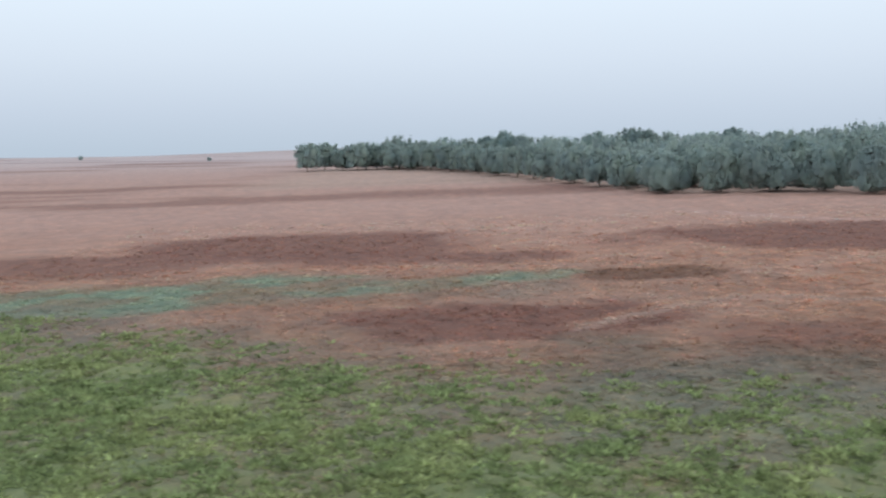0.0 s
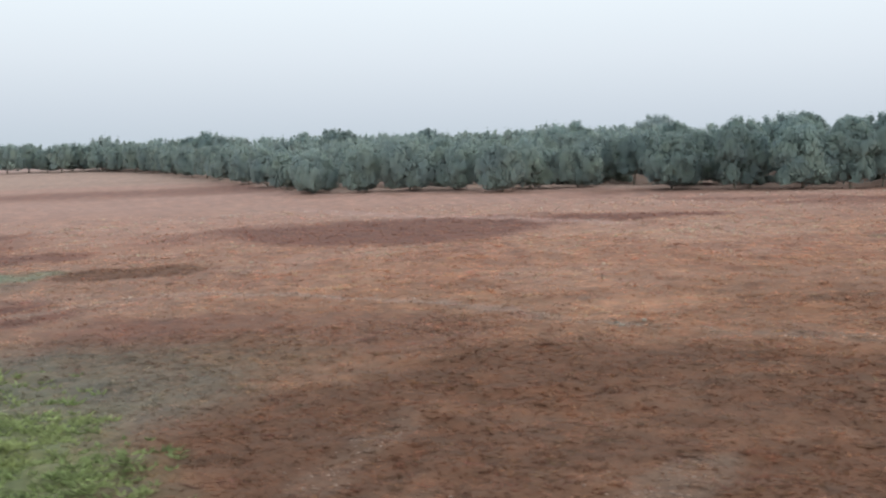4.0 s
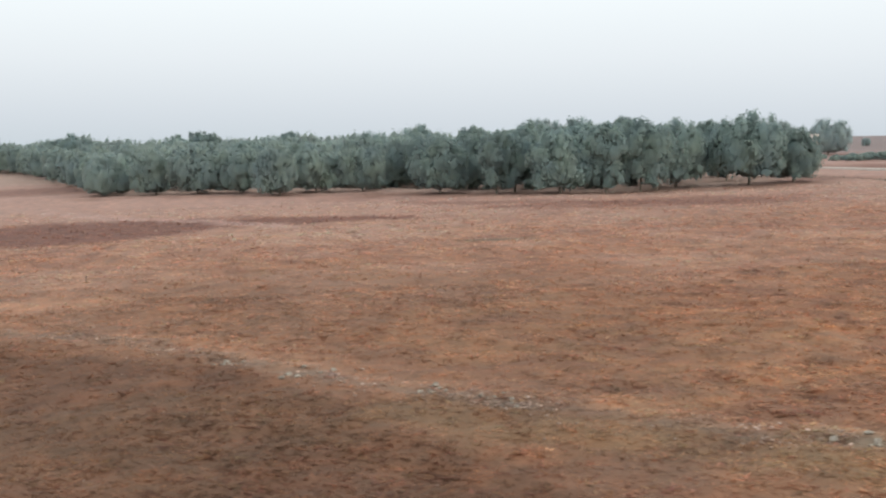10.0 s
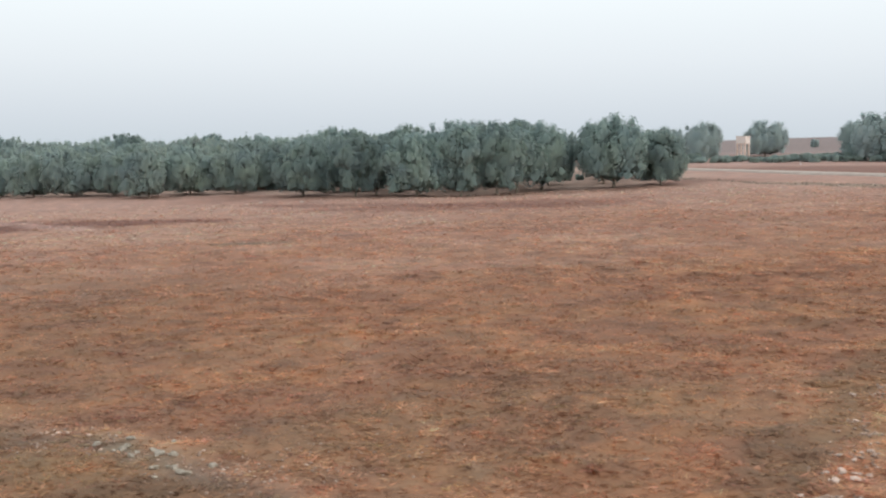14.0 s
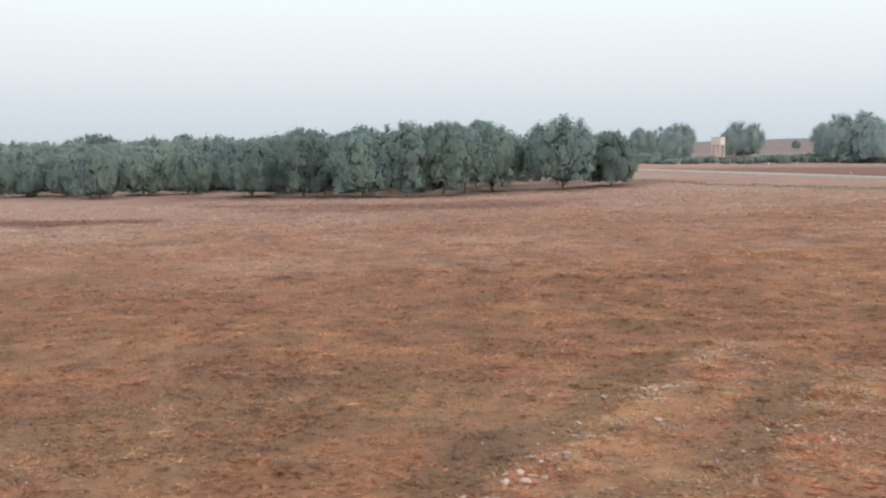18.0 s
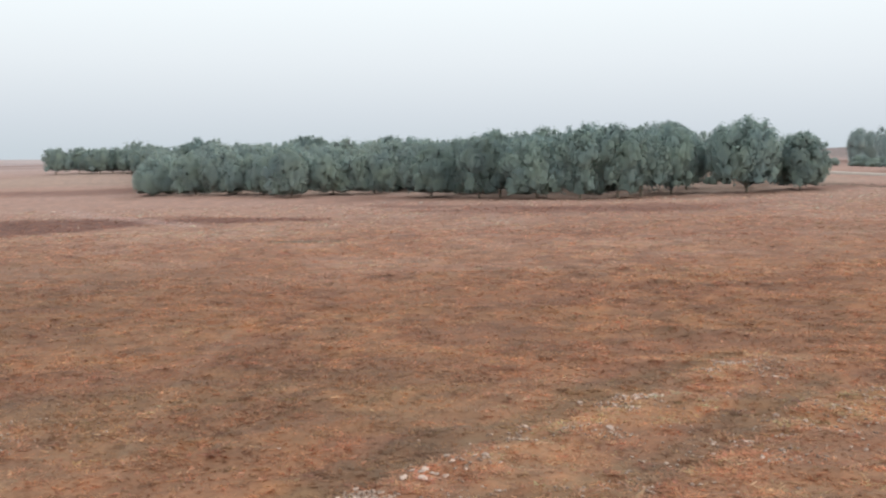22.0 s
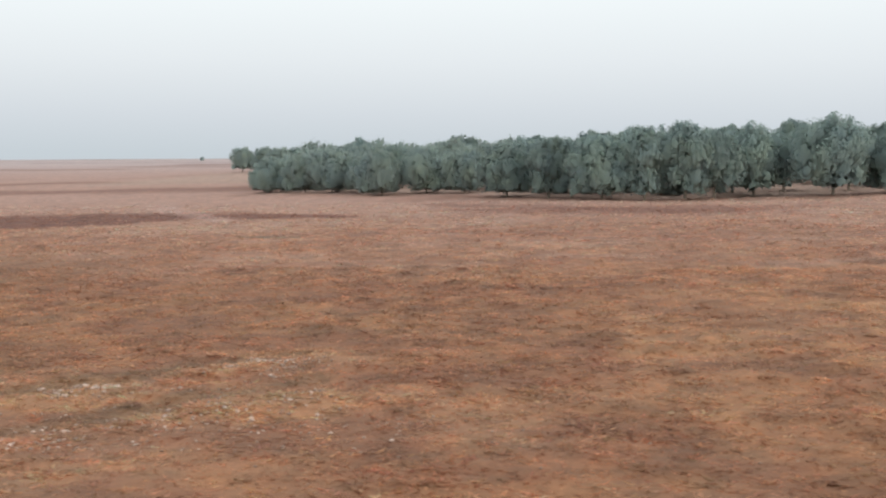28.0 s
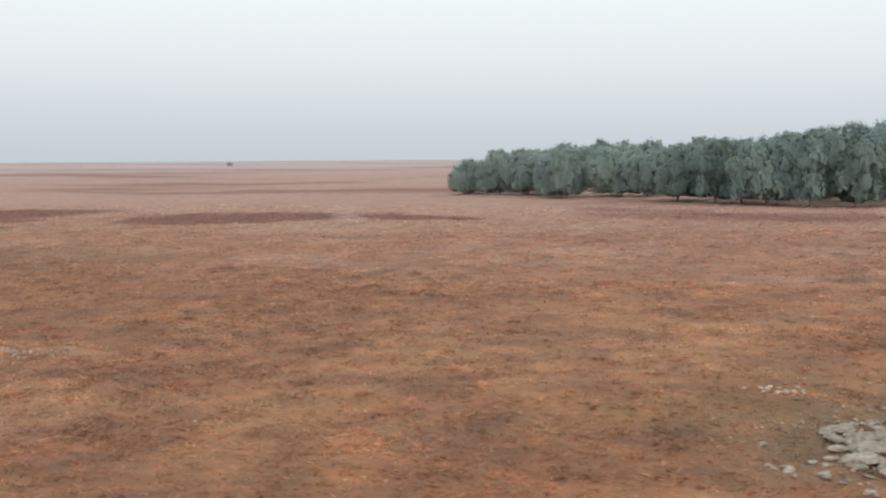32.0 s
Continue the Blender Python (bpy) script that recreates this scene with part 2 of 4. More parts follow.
    col = mixed(col, SOIL, 0.5 * (1 - smooth(95, 130, y + 20 * (fbm(x, y, 20, 71) - 0.5))) * smooth(25, 50, x) * (1 - smooth(120, 150, x)))
    # dark growth before the stone track
    south = smooth(-4, 5, np.interp(x, [33, 44, 50, 57, 67, 79, 89, 97, 102, 107, 111, 114, 117, 122], [67, 69, 71, 78, 80, 75, 69, 62, 53, 47, 38, 32, 24, 6]) - y + 9 * (fbm(x, y, 11, 14) - 0.5))
    lane = south * smooth(23, 37, x + 22 * (fbm(x, y, 12, 15, 5) - 0.5)) * (1 - smooth(114, 128, x + 12 * (fbm(x, y, 9, 94) - 0.5))) * smooth(-25, 22, y + 30 * (fbm(x, y, 25, 91) - 0.5))
    col = mixed(col, DARK, 0.85 * lane * (0.7 + 0.6 * smooth(0.3, 0.6, fbm(x, y, 5, 16))).clip(0, 1))
    col = mixed(col, OLIVE, 0.18 * lane * blob(x, y, 92, 43, 17, 9, 0, s=16))
    col = mixed(col, GREY, 0.3 * band(x, y, [(45.5, 48), (52.3, 60.3)], 1.3, 1.8, s=1))
    col = mixed(col, GREY, 0.5 * band(x, y, [(55, 38), (60, 42), (66, 47)], 1.8, 1.4, s=2))
    col = mixed(col, (0.43, 0.235, 0.155), 0.7 * blob(x, y, 81, 94, 9, 4.5, 15, s=30))
    # trampled ground, and the lane
    col = mixed(col, SOIL, 0.2 * blob(x, y, 172, 56, 42, 10, 0, s=17))
    col = mixed(col, OLIVE, 0.3 * blob(x, y, 152, 30, 16, 10, 20, s=18))
    col = mixed(col, (0.175, 0.125, 0.075), 0.5 * band(x, y, [(110, 44), (118, 36), (125, 30), (132, 22), (138, 14)], 3.8, 1.4, s=27))
    for hx, hy in HEAPS:
        col = mixed(col, (0.19, 0.165, 0.14), 0.7 * blob(x, y, hx, hy, 2.2, 1.2, -45, s=28))
    col = mixed(col, (0.165, 0.125, 0.08), 0.5 * band(x, y, LANE, 2.4, 2.2, s=3))
    col = mixed(col, (0.40, 0.22, 0.14), 0.45 * band(x, y, BERM, 2.2, 2.2, s=4))
    col = mixed(col, (0.42, 0.225, 0.14), 0.6 * band(x, y, FAR_BERM, 2.6, 2.2, s=29))
    col = mixed(col, (0.45, 0.25, 0.16), 0.6 * band(x, y, STONE_LINE, 1.3, 2.0, s=14))
    col = mixed(col, (0.175, 0.13, 0.085), 0.5 * band(x, y, RUT, 1.4, 2.0, s=9))
    col = mixed(col, STRAW, 0.3 * band(x, y, [(a + 1.5, b + 2.5) for a, b in STONE_TRACK], 2.6, 1.6, s=5))
    col = mixed(col, (0.42, 0.27, 0.20), 0.3 * band(x, y, [(146, 58), (146.6, 42), (147.5, 28), (149, 16)], 0.4, 1.4, s=12))
    col = mixed(col, GREY, 0.45 * band(x, y, STONE_TRACK, 1.3, 2.0, s=6))
    col = mixed(col, PALE, 0.28 * band(x, y, STONE_TRACK[:8], 1.2, 1.6, s=15))
    col = mixed(col, (0.42, 0.245, 0.165), 0.45 * band(x, y, [(a + 0.8, b + 1.2) for a, b in STONE_TRACK[12:]], 0.9, 1.3, s=13))
    col = mixed(col, (0.165, 0.082, 0.05), 0.22 * smooth(0.45, 0.62, fbm(x, y, 8, 19)) * smooth(186, 200, x) * (1 - smooth(60, 75, y)))
    col = mixed(col, OLIVE, 0.4 * blob(x, y, 239, 42, 13, 8, 20, s=31))
    col = mixed(col, (0.19, 0.155, 0.11), 0.6 * blob(x, y, 244.5, 37.5, 8, 8, 20, s=20))
    # golden straw lying in soft swathes between browner growth, yellower towards the east
    near = smooth(95, 125, x) * (1 - smooth(60, 105, y))
    gold = smooth(0.42, 0.6, fbm(x, y * 1.25, 6.5, 101, 4))
    swathe = gold[:, None] * np.array((1.12, 1.125, 1.04)) + (1 - gold[:, None]) * np.array((0.92, 0.91, 0.905))
    col = col * (1 + near[:, None] * (swathe - 1))
    col = col * (1 + (near * smooth(195, 235, x))[:, None] * np.array((0.03, 0.0, -0.07)))
    col = mixed(col, PALE, 0.6 * band(x, y, [(112, 182), (86, 214), (60, 250)], 3.0, 1.4, s=16))
    col = mixed(col, (0.22, 0.19, 0.155), 0.7 * band(x, y, [(284, 252), (296, 222), (308, 200), (322, 178)], 3.6, 1.4, s=18))
    col = mixed(col, (0.22, 0.19, 0.155), 0.6 * blob(x, y, 277, 286, 6, 3.5, -60, s=26))
    # ploughed strip past the road
    col = mixed(col, MAROON, 0.75 * smooth(4, 12, x - np.interp(y, [120, 250, 375, 560], [372, 335, 306, 270])) * (1 - smooth(420, 470, y + 0.2 * x)))
    edge = np.interp(x, [-90, -49, -15, 5, 18, 36, 44], [130, 116, 93, 76, 66, 58, 20])
    col = mixed(col, SCRUB, 0.75 * smooth(0, 40, y) * smooth(-26, 8, edge - y + 22 * (fbm(x, y, 9, 35) - 0.5)) * (1 - smooth(28, 46, x)))
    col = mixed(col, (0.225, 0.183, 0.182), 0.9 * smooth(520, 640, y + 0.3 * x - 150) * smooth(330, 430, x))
    col = mixed(col, SCRUB, 0.7 * blob(x, y, 22, 74, 17, 15, -15, edge=0.9, s=24))
    # browner, darker tone over the near side of the field
    col = mixed(col, (0.17, 0.088, 0.055), 0.22 * (1 - smooth(60, 120, y)) * smooth(30, 60, x))
    col = mixed(col, GREEN, greenery(x, y) * 0.85)
    return col


# ---- materials ----
def material(name, rough=0.9, sheen=0.0, wax=0.0):
    m = bpy.data.materials.new(name)
    m.use_nodes = True
    b = m.node_tree.nodes["Principled BSDF"]
    b.inputs["Roughness"].default_value = rough
    b.inputs["Specular IOR Level"].default_value = 0.15
    if sheen:
        b.inputs["Sheen Weight"].default_value, b.inputs["Sheen Roughness"].default_value = sheen, 0.6
    if wax:
        b.inputs["Specular IOR Level"].default_value = wax
    return m, m.node_tree.nodes, m.node_tree.links, b


def mixer(nodes, kind, factor=1.0):
    n = nodes.new("ShaderNodeMix")
    n.data_type, n.blend_type = "RGBA", kind
    n.inputs[0].default_value = factor
    return n


def grain(nodes, links, size, lo, hi, detail=4.0):
    """A grey value between lo and hi from noise of a size in metres."""
    co = nodes.new("ShaderNodeNewGeometry")
    no = nodes.new("ShaderNodeTexNoise")
    no.inputs["Scale"].default_value, no.inputs["Detail"].default_value = 1 / size, detail
    links.new(co.outputs["Position"], no.inputs["Vector"])
    r = nodes.new("ShaderNodeMapRange")
    r.inputs[1].default_value, r.inputs[2].default_value = 0.3, 0.7
    r.inputs[3].default_value, r.inputs[4].default_value = lo, hi
    links.new(no.outputs[0], r.inputs[0])
    return r.outputs[0], no.outputs[0]


def let_through(nodes, links, b, col, share):
    """Thin leaves pass part of the light on to their other side."""
    tr = nodes.new("ShaderNodeBsdfTranslucent")
    mx = nodes.new("ShaderNodeMixShader")
    mx.inputs[0].default_value = share
    links.new(col, tr.inputs["Color"])
    links.new(b.outputs[0], mx.inputs[1])
    links.new(tr.outputs[0], mx.inputs[2])
    links.new(mx.outputs[0], nodes["Material Output"].inputs["Surface"])


MOTTLE = [(1.5, (1.06, 0.99, 0.94), (0.94, 0.99, 0.99)), (0.7, (1.09, 1.08, 1.07), (0.91, 0.92, 0.93)), (2.8, (1.16, 1.13, 1.1), (0.85, 0.87, 0.88)), (6.0, (1.08, 1.06, 1.03), (0.92, 0.94, 0.96))]


def mottled(nodes, links, col, lots):
    """Reddish, golden and olive growth in soft lumps of a few sizes in metres."""
    for size, a, c in lots:
        g, raw = grain(nodes, links, size, 0.0, 1.0, 3.0)
        mx = mixer(nodes, "MIX")
        links.new(g, mx.inputs[0])
        mx.inputs[6].default_value, mx.inputs[7].default_value = (*a, 1), (*c, 1)
        m2 = mixer(nodes, "MULTIPLY")
        m2.clamp_result = False
        links.new(col, m2.inputs[6])
        links.new(mx.outputs[2], m2.inputs[7])
        col = m2.outputs[2]
    return col


def tinted(name, sizes, rough=0.95, bump=0.0, bump_far=0.1, island=0.0, thin=0.0, sheen=0.0, lots=()):
    """Colour from the growth that stands there, broken up by grain of several sizes."""
    m, nodes, links, b = material(name, rough, sheen)
    at = nodes.new("ShaderNodeAttribute")
    at.attribute_name = "tint"
    col = mottled(nodes, links, at.outputs["Color"], lots)
    for size, lo, hi in sizes:
        g, raw = grain(nodes, links, size, lo, hi)
        mx = mixer(nodes, "MULTIPLY")
        links.new(col, mx.inputs[6])
        links.new(g, mx.inputs[7])
        col = mx.outputs[2]
    if island:
        ge = nodes.new("ShaderNodeNewGeometry")
        r = nodes.new("ShaderNodeMapRange")
        r.inputs[3].default_value, r.inputs[4].default_value = 1 - island, 1 + island
        links.new(ge.outputs["Random Per Island"], r.inputs[0])
        mx = mixer(nodes, "MULTIPLY")
        links.new(col, mx.inputs[6])
        links.new(r.outputs[0], mx.inputs[7])
        col = mx.outputs[2]
    links.new(col, b.inputs["Base Color"])
    if thin:
        let_through(nodes, links, b, col, thin)
    if bump:
        bp = nodes.new("ShaderNodeBump")
        bp.inputs["Strength"].default_value, bp.inputs["Distance"].default_value = bump, bump_far
        links.new(raw, bp.inputs["Height"])
        links.new(bp.outputs[0], b.inputs["Normal"])
    return m


def plain(name, a, c, size, rough=0.85, bump=0.0, per_object=0.0, island=0.0, thin=0.0, sheen=0.0, wax=0.0):
    """Two colours mixed by noise of a size in metres, varied from piece to piece."""
    m, nodes, links, b = material(name, rough, sheen, wax)
    g, raw = grain(nodes, links, size, 0.0, 1.0)
    mx = mixer(nodes, "MIX")
    links.new(g, mx.inputs[0])
    mx.inputs[6].default_value, mx.inputs[7].default_value = (*a, 1), (*c, 1)
    col = mx.outputs[2]
    for amount, kind in ((per_object, "Random"), (island, "Random Per Island")):
        if amount:
            ge = nodes.new("ShaderNodeObjectInfo" if kind == "Random" else "ShaderNodeNewGeometry")
            r = nodes.new("ShaderNodeMapRange")
            r.inputs[3].default_value, r.inputs[4].default_value = 1 - amount, 1 + amount
            links.new(ge.outputs[kind], r.inputs[0])
            m2 = mixer(nodes, "MULTIPLY")
            links.new(col, m2.inputs[6])
            links.new(r.outputs[0], m2.inputs[7])
            col = m2.outputs[2]
    links.new(col, b.inputs["Base Color"])
    if thin:
        let_through(nodes, links, b, col, thin)
    if bump:
        bp = nodes.new("ShaderNodeBump")
        bp.inputs["Strength"].default_value, bp.inputs["Distance"].default_value = bump, 0.05
        links.new(raw, bp.inputs["Height"])
        links.new(bp.outputs[0], b.inputs["Normal"])
    return m


# soil sheen brightens the field at low angles, standing in for haze
M_GROUND = tinted("field_soil", [(0.25, 0.86, 1.14)], 0.97, 0.5, 0.1, sheen=0.025, lots=MOTTLE)
M_GRASS = tinted("dry_grass", [], 0.9, island=0.1, thin=0.5, lots=MOTTLE)
M_WEED = tinted("weed_leaf", [(1.4, 0.75, 1.25)], 0.8, island=0.3, thin=0.45)
# leaf colours lightened and blued in place of haze, most on the farthest trees
M_LEAF = plain("hazed_leaf", (0.275, 0.37, 0.375), (0.32, 0.405, 0.345), 6.0, 0.8, per_object=0.1, island=0.04, thin=0.45, sheen=0.15, wax=0.2)
M_LEAF_HAZED = plain("paler_hazed_leaf", (0.315, 0.41, 0.41), (0.37, 0.45, 0.38), 6.0, 0.8, per_object=0.12, island=0.05, thin=0.45, sheen=0.2, wax=0.2)
M_LEAF_HAZIEST = plain("palest_hazed_leaf", (0.40, 0.495, 0.51), (0.45, 0.53, 0.50), 5.0, 0.8, per_object=0.08, island=0.04, thin=0.45, sheen=0.2, wax=0.2)
M_BARK = plain("pale_bark", (0.20, 0.165, 0.13), (0.33, 0.29, 0.24), 0.6, 0.9, 0.5)
M_STONE = plain("limestone", (0.45, 0.325, 0.265), (0.60, 0.465, 0.39), 0.3, 0.9, 0.4, per_object=0.25)
M_RUBBLE = plain("rubble", (0.38, 0.265, 0.205), (0.56, 0.43, 0.355), 0.5, 0.9, 0.4, per_object=0.25, island=0.3)
M_ROAD = plain("dirt_road", (0.47, 0.40, 0.355), (0.56, 0.485, 0.43), 2.5, 0.95, 0.3)
M_WALL = plain("painted_concrete", (0.74, 0.655, 0.60), (0.85, 0.78, 0.73), 1.5, 0.85, 0.2)
M_COLUMN = plain("stained_concrete", (0.66, 0.53, 0.46), (0.76, 0.64, 0.57), 1.2, 0.9, 0.2)
M_POST = plain("white_paint", (0.7, 0.7, 0.68), (0.82, 0.82, 0.8), 0.4, 0.6)
M_SLAB = plain("weathered_limestone", (0.20, 0.172, 0.138), (0.47, 0.415, 0.345), 0.22, 0.95, 0.8, per_object=0.2)
M_BANK = plain("earthy_rubble", (0.21, 0.172, 0.138), (0.34, 0.285, 0.235), 0.8, 0.95, island=0.3)
M_WOODEN = plain("weathered_wood", (0.08, 0.06, 0.045), (0.15, 0.11, 0.08), 0.3, 0.9)


# ---- mesh helpers ----
def raw_mesh(name, verts, faces, mat, colours=None, shade=False, normals=None):
    """A mesh from arrays: verts (n, 3) and faces (m, 3) or (m, 4); normals: the way each vertex faces, for soft foliage."""
    me = bpy.data.meshes.new(name)
    verts, faces = np.asarray(verts, np.float32), np.asarray(faces, np.int32)
    k = faces.shape[1]
    me.vertices.add(len(verts))
    me.vertices.foreach_set("co", verts.ravel())
    me.loops.add(faces.size)
    me.loops.foreach_set("vertex_index", faces.ravel())
    me.polygons.add(len(faces))
    me.polygons.foreach_set("loop_start", np.arange(0, faces.size, k, dtype=np.int32))
    if shade or normals is not None:
        me.polygons.foreach_set("use_smooth", np.ones(len(faces), bool))
    me.update(calc_edges=True)
    if normals is not None:
        me.normals_split_custom_set_from_vertices(np.asarray(normals, float).tolist())
    if colours is not None:
        layer = me.color_attributes.new("tint", "FLOAT_COLOR", "POINT")
        layer.data.foreach_set("color", np.concatenate([colours, np.ones((len(colours), 1))], 1).astype(np.float32).ravel())
    me.materials.append(mat)
    return me


def part(name, bm, mat, parent, label=""):
    if isinstance(bm, bmesh.types.BMesh):
        me = bpy.data.meshes.new(name)
        bm.to_mesh(me)
        bm.free()
        me.materials.append(mat)
    else:
        me = bm
    ob = new(name, me)
    ob.parent = parent
    return tagged(ob, label)


def tube(name, line, radii, mat, sides=7):
    """A tapered, bent tube through the points of a line."""
    verts, faces = [], []
    line = [Vector(p) for p in line]
    for n, (p, r) in enumerate(zip(line, radii)):
        d = (line[min(n + 1, len(line) - 1)] - line[max(n - 1, 0)]).normalized()
        a = d.orthogonal().normalized()
        b = d.cross(a)
        for k in range(sides):
            t = 2 * math.pi * k / sides
            verts.append(p + r * (math.cos(t) * a + math.sin(t) * b))
    for n in range(len(line) - 1):
        for k in range(sides):
            q = (k + 1) % sides
            faces.append((n * sides + k, n * sides + q, (n + 1) * sides + q, (n + 1) * sides + k))
    return raw_mesh(name, [tuple(v) for v in verts], faces, mat, shade=True)


# ---- ground: one sheet to the horizon ----
def spaced(lo, hi, step, end_lo, end_hi, grow):
    mid = list(np.arange(lo, hi, step))
    s, v, up = step, hi, []
    while v < end_hi:
        up.append(v)
        s *= grow
        v += s
    s, v, down = step, lo, []
    while v > end_lo:
        s *= grow
        v -= s
        down.append(v)
    return np.array(down[::-1] + mid + up)


gx = spaced(-60, 285, 0.6, -4200, 4200, 1.08)
gy = spaced(10, 112, 0.48, -1500, 4600, 1.042)
GX, GY = np.meshgrid(gx, gy)
fx, fy = GX.ravel(), GY.ravel()
nx, ny = len(gx), len(gy)
idx = np.arange(nx * ny).reshape(ny, nx)
quads = np.stack([idx[:-1, :-1], idx[:-1, 1:], idx[1:, 1:], idx[1:, :-1]], -1).reshape(-1, 4)
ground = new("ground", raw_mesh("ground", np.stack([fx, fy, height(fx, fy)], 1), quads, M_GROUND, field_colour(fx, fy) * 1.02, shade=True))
tagged(ground, "wide dry rust-brown grassland with darker and green patches", "ground", kind="structure")


# ---- the dirt road and its bank ----
def strip(name, line, wide, lift, mat, label, category, step=4.0):
    verts, faces, pts = [], [], []
    for (ax, ay), (bx, by) in zip(line, line[1:]):
        n = max(1, int(math.hypot(bx - ax, by - ay) / step))
        pts += [(ax + (bx - ax) * k / n, ay + (by - ay) * k / n) for k in range(n)]
    pts.append(line[-1])
    for n, (x, y) in enumerate(pts):
        (ax, ay), (bx, by) = pts[max(n - 1, 0)], pts[min(n + 1, len(pts) - 1)]
        d = math.hypot(bx - ax, by - ay)
        px, py = -(by - ay) / d, (bx - ax) / d
        for off in (-0.5, -0.47, -0.2, 0.0, 0.2, 0.47, 0.5):
            qx, qy = x + px * wide * off, y + py * wide * off
            z = float(swell(qx, qy)) + (lift if abs(off) < 0.48 else -0.6)
            verts.append((qx, qy, z))
    for n in range(len(pts) - 1):
        for k in range(6):
            a = n * 7 + k
            faces.append((a, a + 7, a + 8, a + 1))
    ob = new(name, raw_mesh(name, verts, faces, mat, shade=True))
    return tagged(ob, label, category, kind="structure")


strip("road", ROAD, 7.5, 0.65, M_ROAD, "pale dusty dirt road on a low embankment", "road")


# ---- trees ----
def unit(v):
    return v / np.maximum(np.linalg.norm(v, axis=1), 1e-6)[:, None]


def leaf_cloud(rng, centres, radii, count, leaf, droop=0.5, squash=0.8, hearts=None):
    """Small bent leaf sprays on the skin of leafy lumps; hearts: the middle of the crown part that each lump sits on."""
    hearts = np.tile(centres.mean(0), (len(centres), 1)) if hearts is None else hearts
    pick = rng.choice(len(centres), count, p=radii**2 / (radii**2).sum())
    d = unit(rng.normal(size=(count, 3)))
    apart = centres - hearts
    whole = np.linalg.norm(apart, axis=1) < 0.01
    out = np.where(whole[pick][:, None], d, unit(apart)[pick])
    inward = (d * out).sum(1) < -0.25
    d[inward] *= -1
    r = radii[pick] * (0.72 + 0.38 * rng.random(count))
    at = centres[pick] + d * r[:, None] * np.array([1, 1, squash])
    face = unit(d + 0.5 * out + rng.normal(size=(count, 3)) * 0.22)
    along = rng.normal(size=(count, 3)) * 0.7
    along[:, 2] -= droop
    along = unit(along - face * (along * face).sum(1)[:, None])
    side = np.cross(face, along)
    size = leaf * (0.55 + 0.8 * rng.random(count))[:, None]
    a, b = at - along * size, at + along * size
    w = side * size * 0.48
    verts = np.stack([a, at - w, b, at + w], 1).reshape(-1, 3)
    verts[1::4] += np.cross(along, side) * size * 0.18
    ways = unit((0.3 * d + 0.8 * out + 0.08 * rng.normal(size=(count, 3))) * np.array([1, 1, 0.45]) + np.array([0, 0, 0.12]))
    quads = np.arange(count * 4).reshape(-1, 4)
    # solid faceted cores in each lump, added to close dark gaps under the sprays
    ico = bmesh.new()
    bmesh.ops.create_icosphere(ico, subdivisions=1, radius=1.0)
    unit_v = np.array([v.co[:] for v in ico.verts])
    unit_f = np.array([[v.index for v in f.verts] for f in ico.faces])
    ico.free()
    n, m = len(centres), len(unit_v)
    rough = 0.45 + 0.25 * rng.random((n, m, 1))
    core = (centres[:, None] + radii[:, None, None] * rough * unit_v[None] * np.array([1, 1, squash])).reshape(-1, 3)
    core_ways = unit(((0.3 * unit_v[None] + 0.8 * np.where(whole[:, None, None], unit_v[None], unit(apart)[:, None])) * np.array([1, 1, 0.45]) + np.array([0, 0, 0.12])).reshape(-1, 3))
    core_f = (unit_f[None] + (m * np.arange(n))[:, None, None] + 4 * count).reshape(-1, 3)
    faces = np.concatenate([quads[:, (0, 1, 2)], quads[:, (0, 2, 3)], core_f])
    return np.concatenate([verts, core]), faces, np.concatenate([np.repeat(ways, 4, axis=0), core_ways])


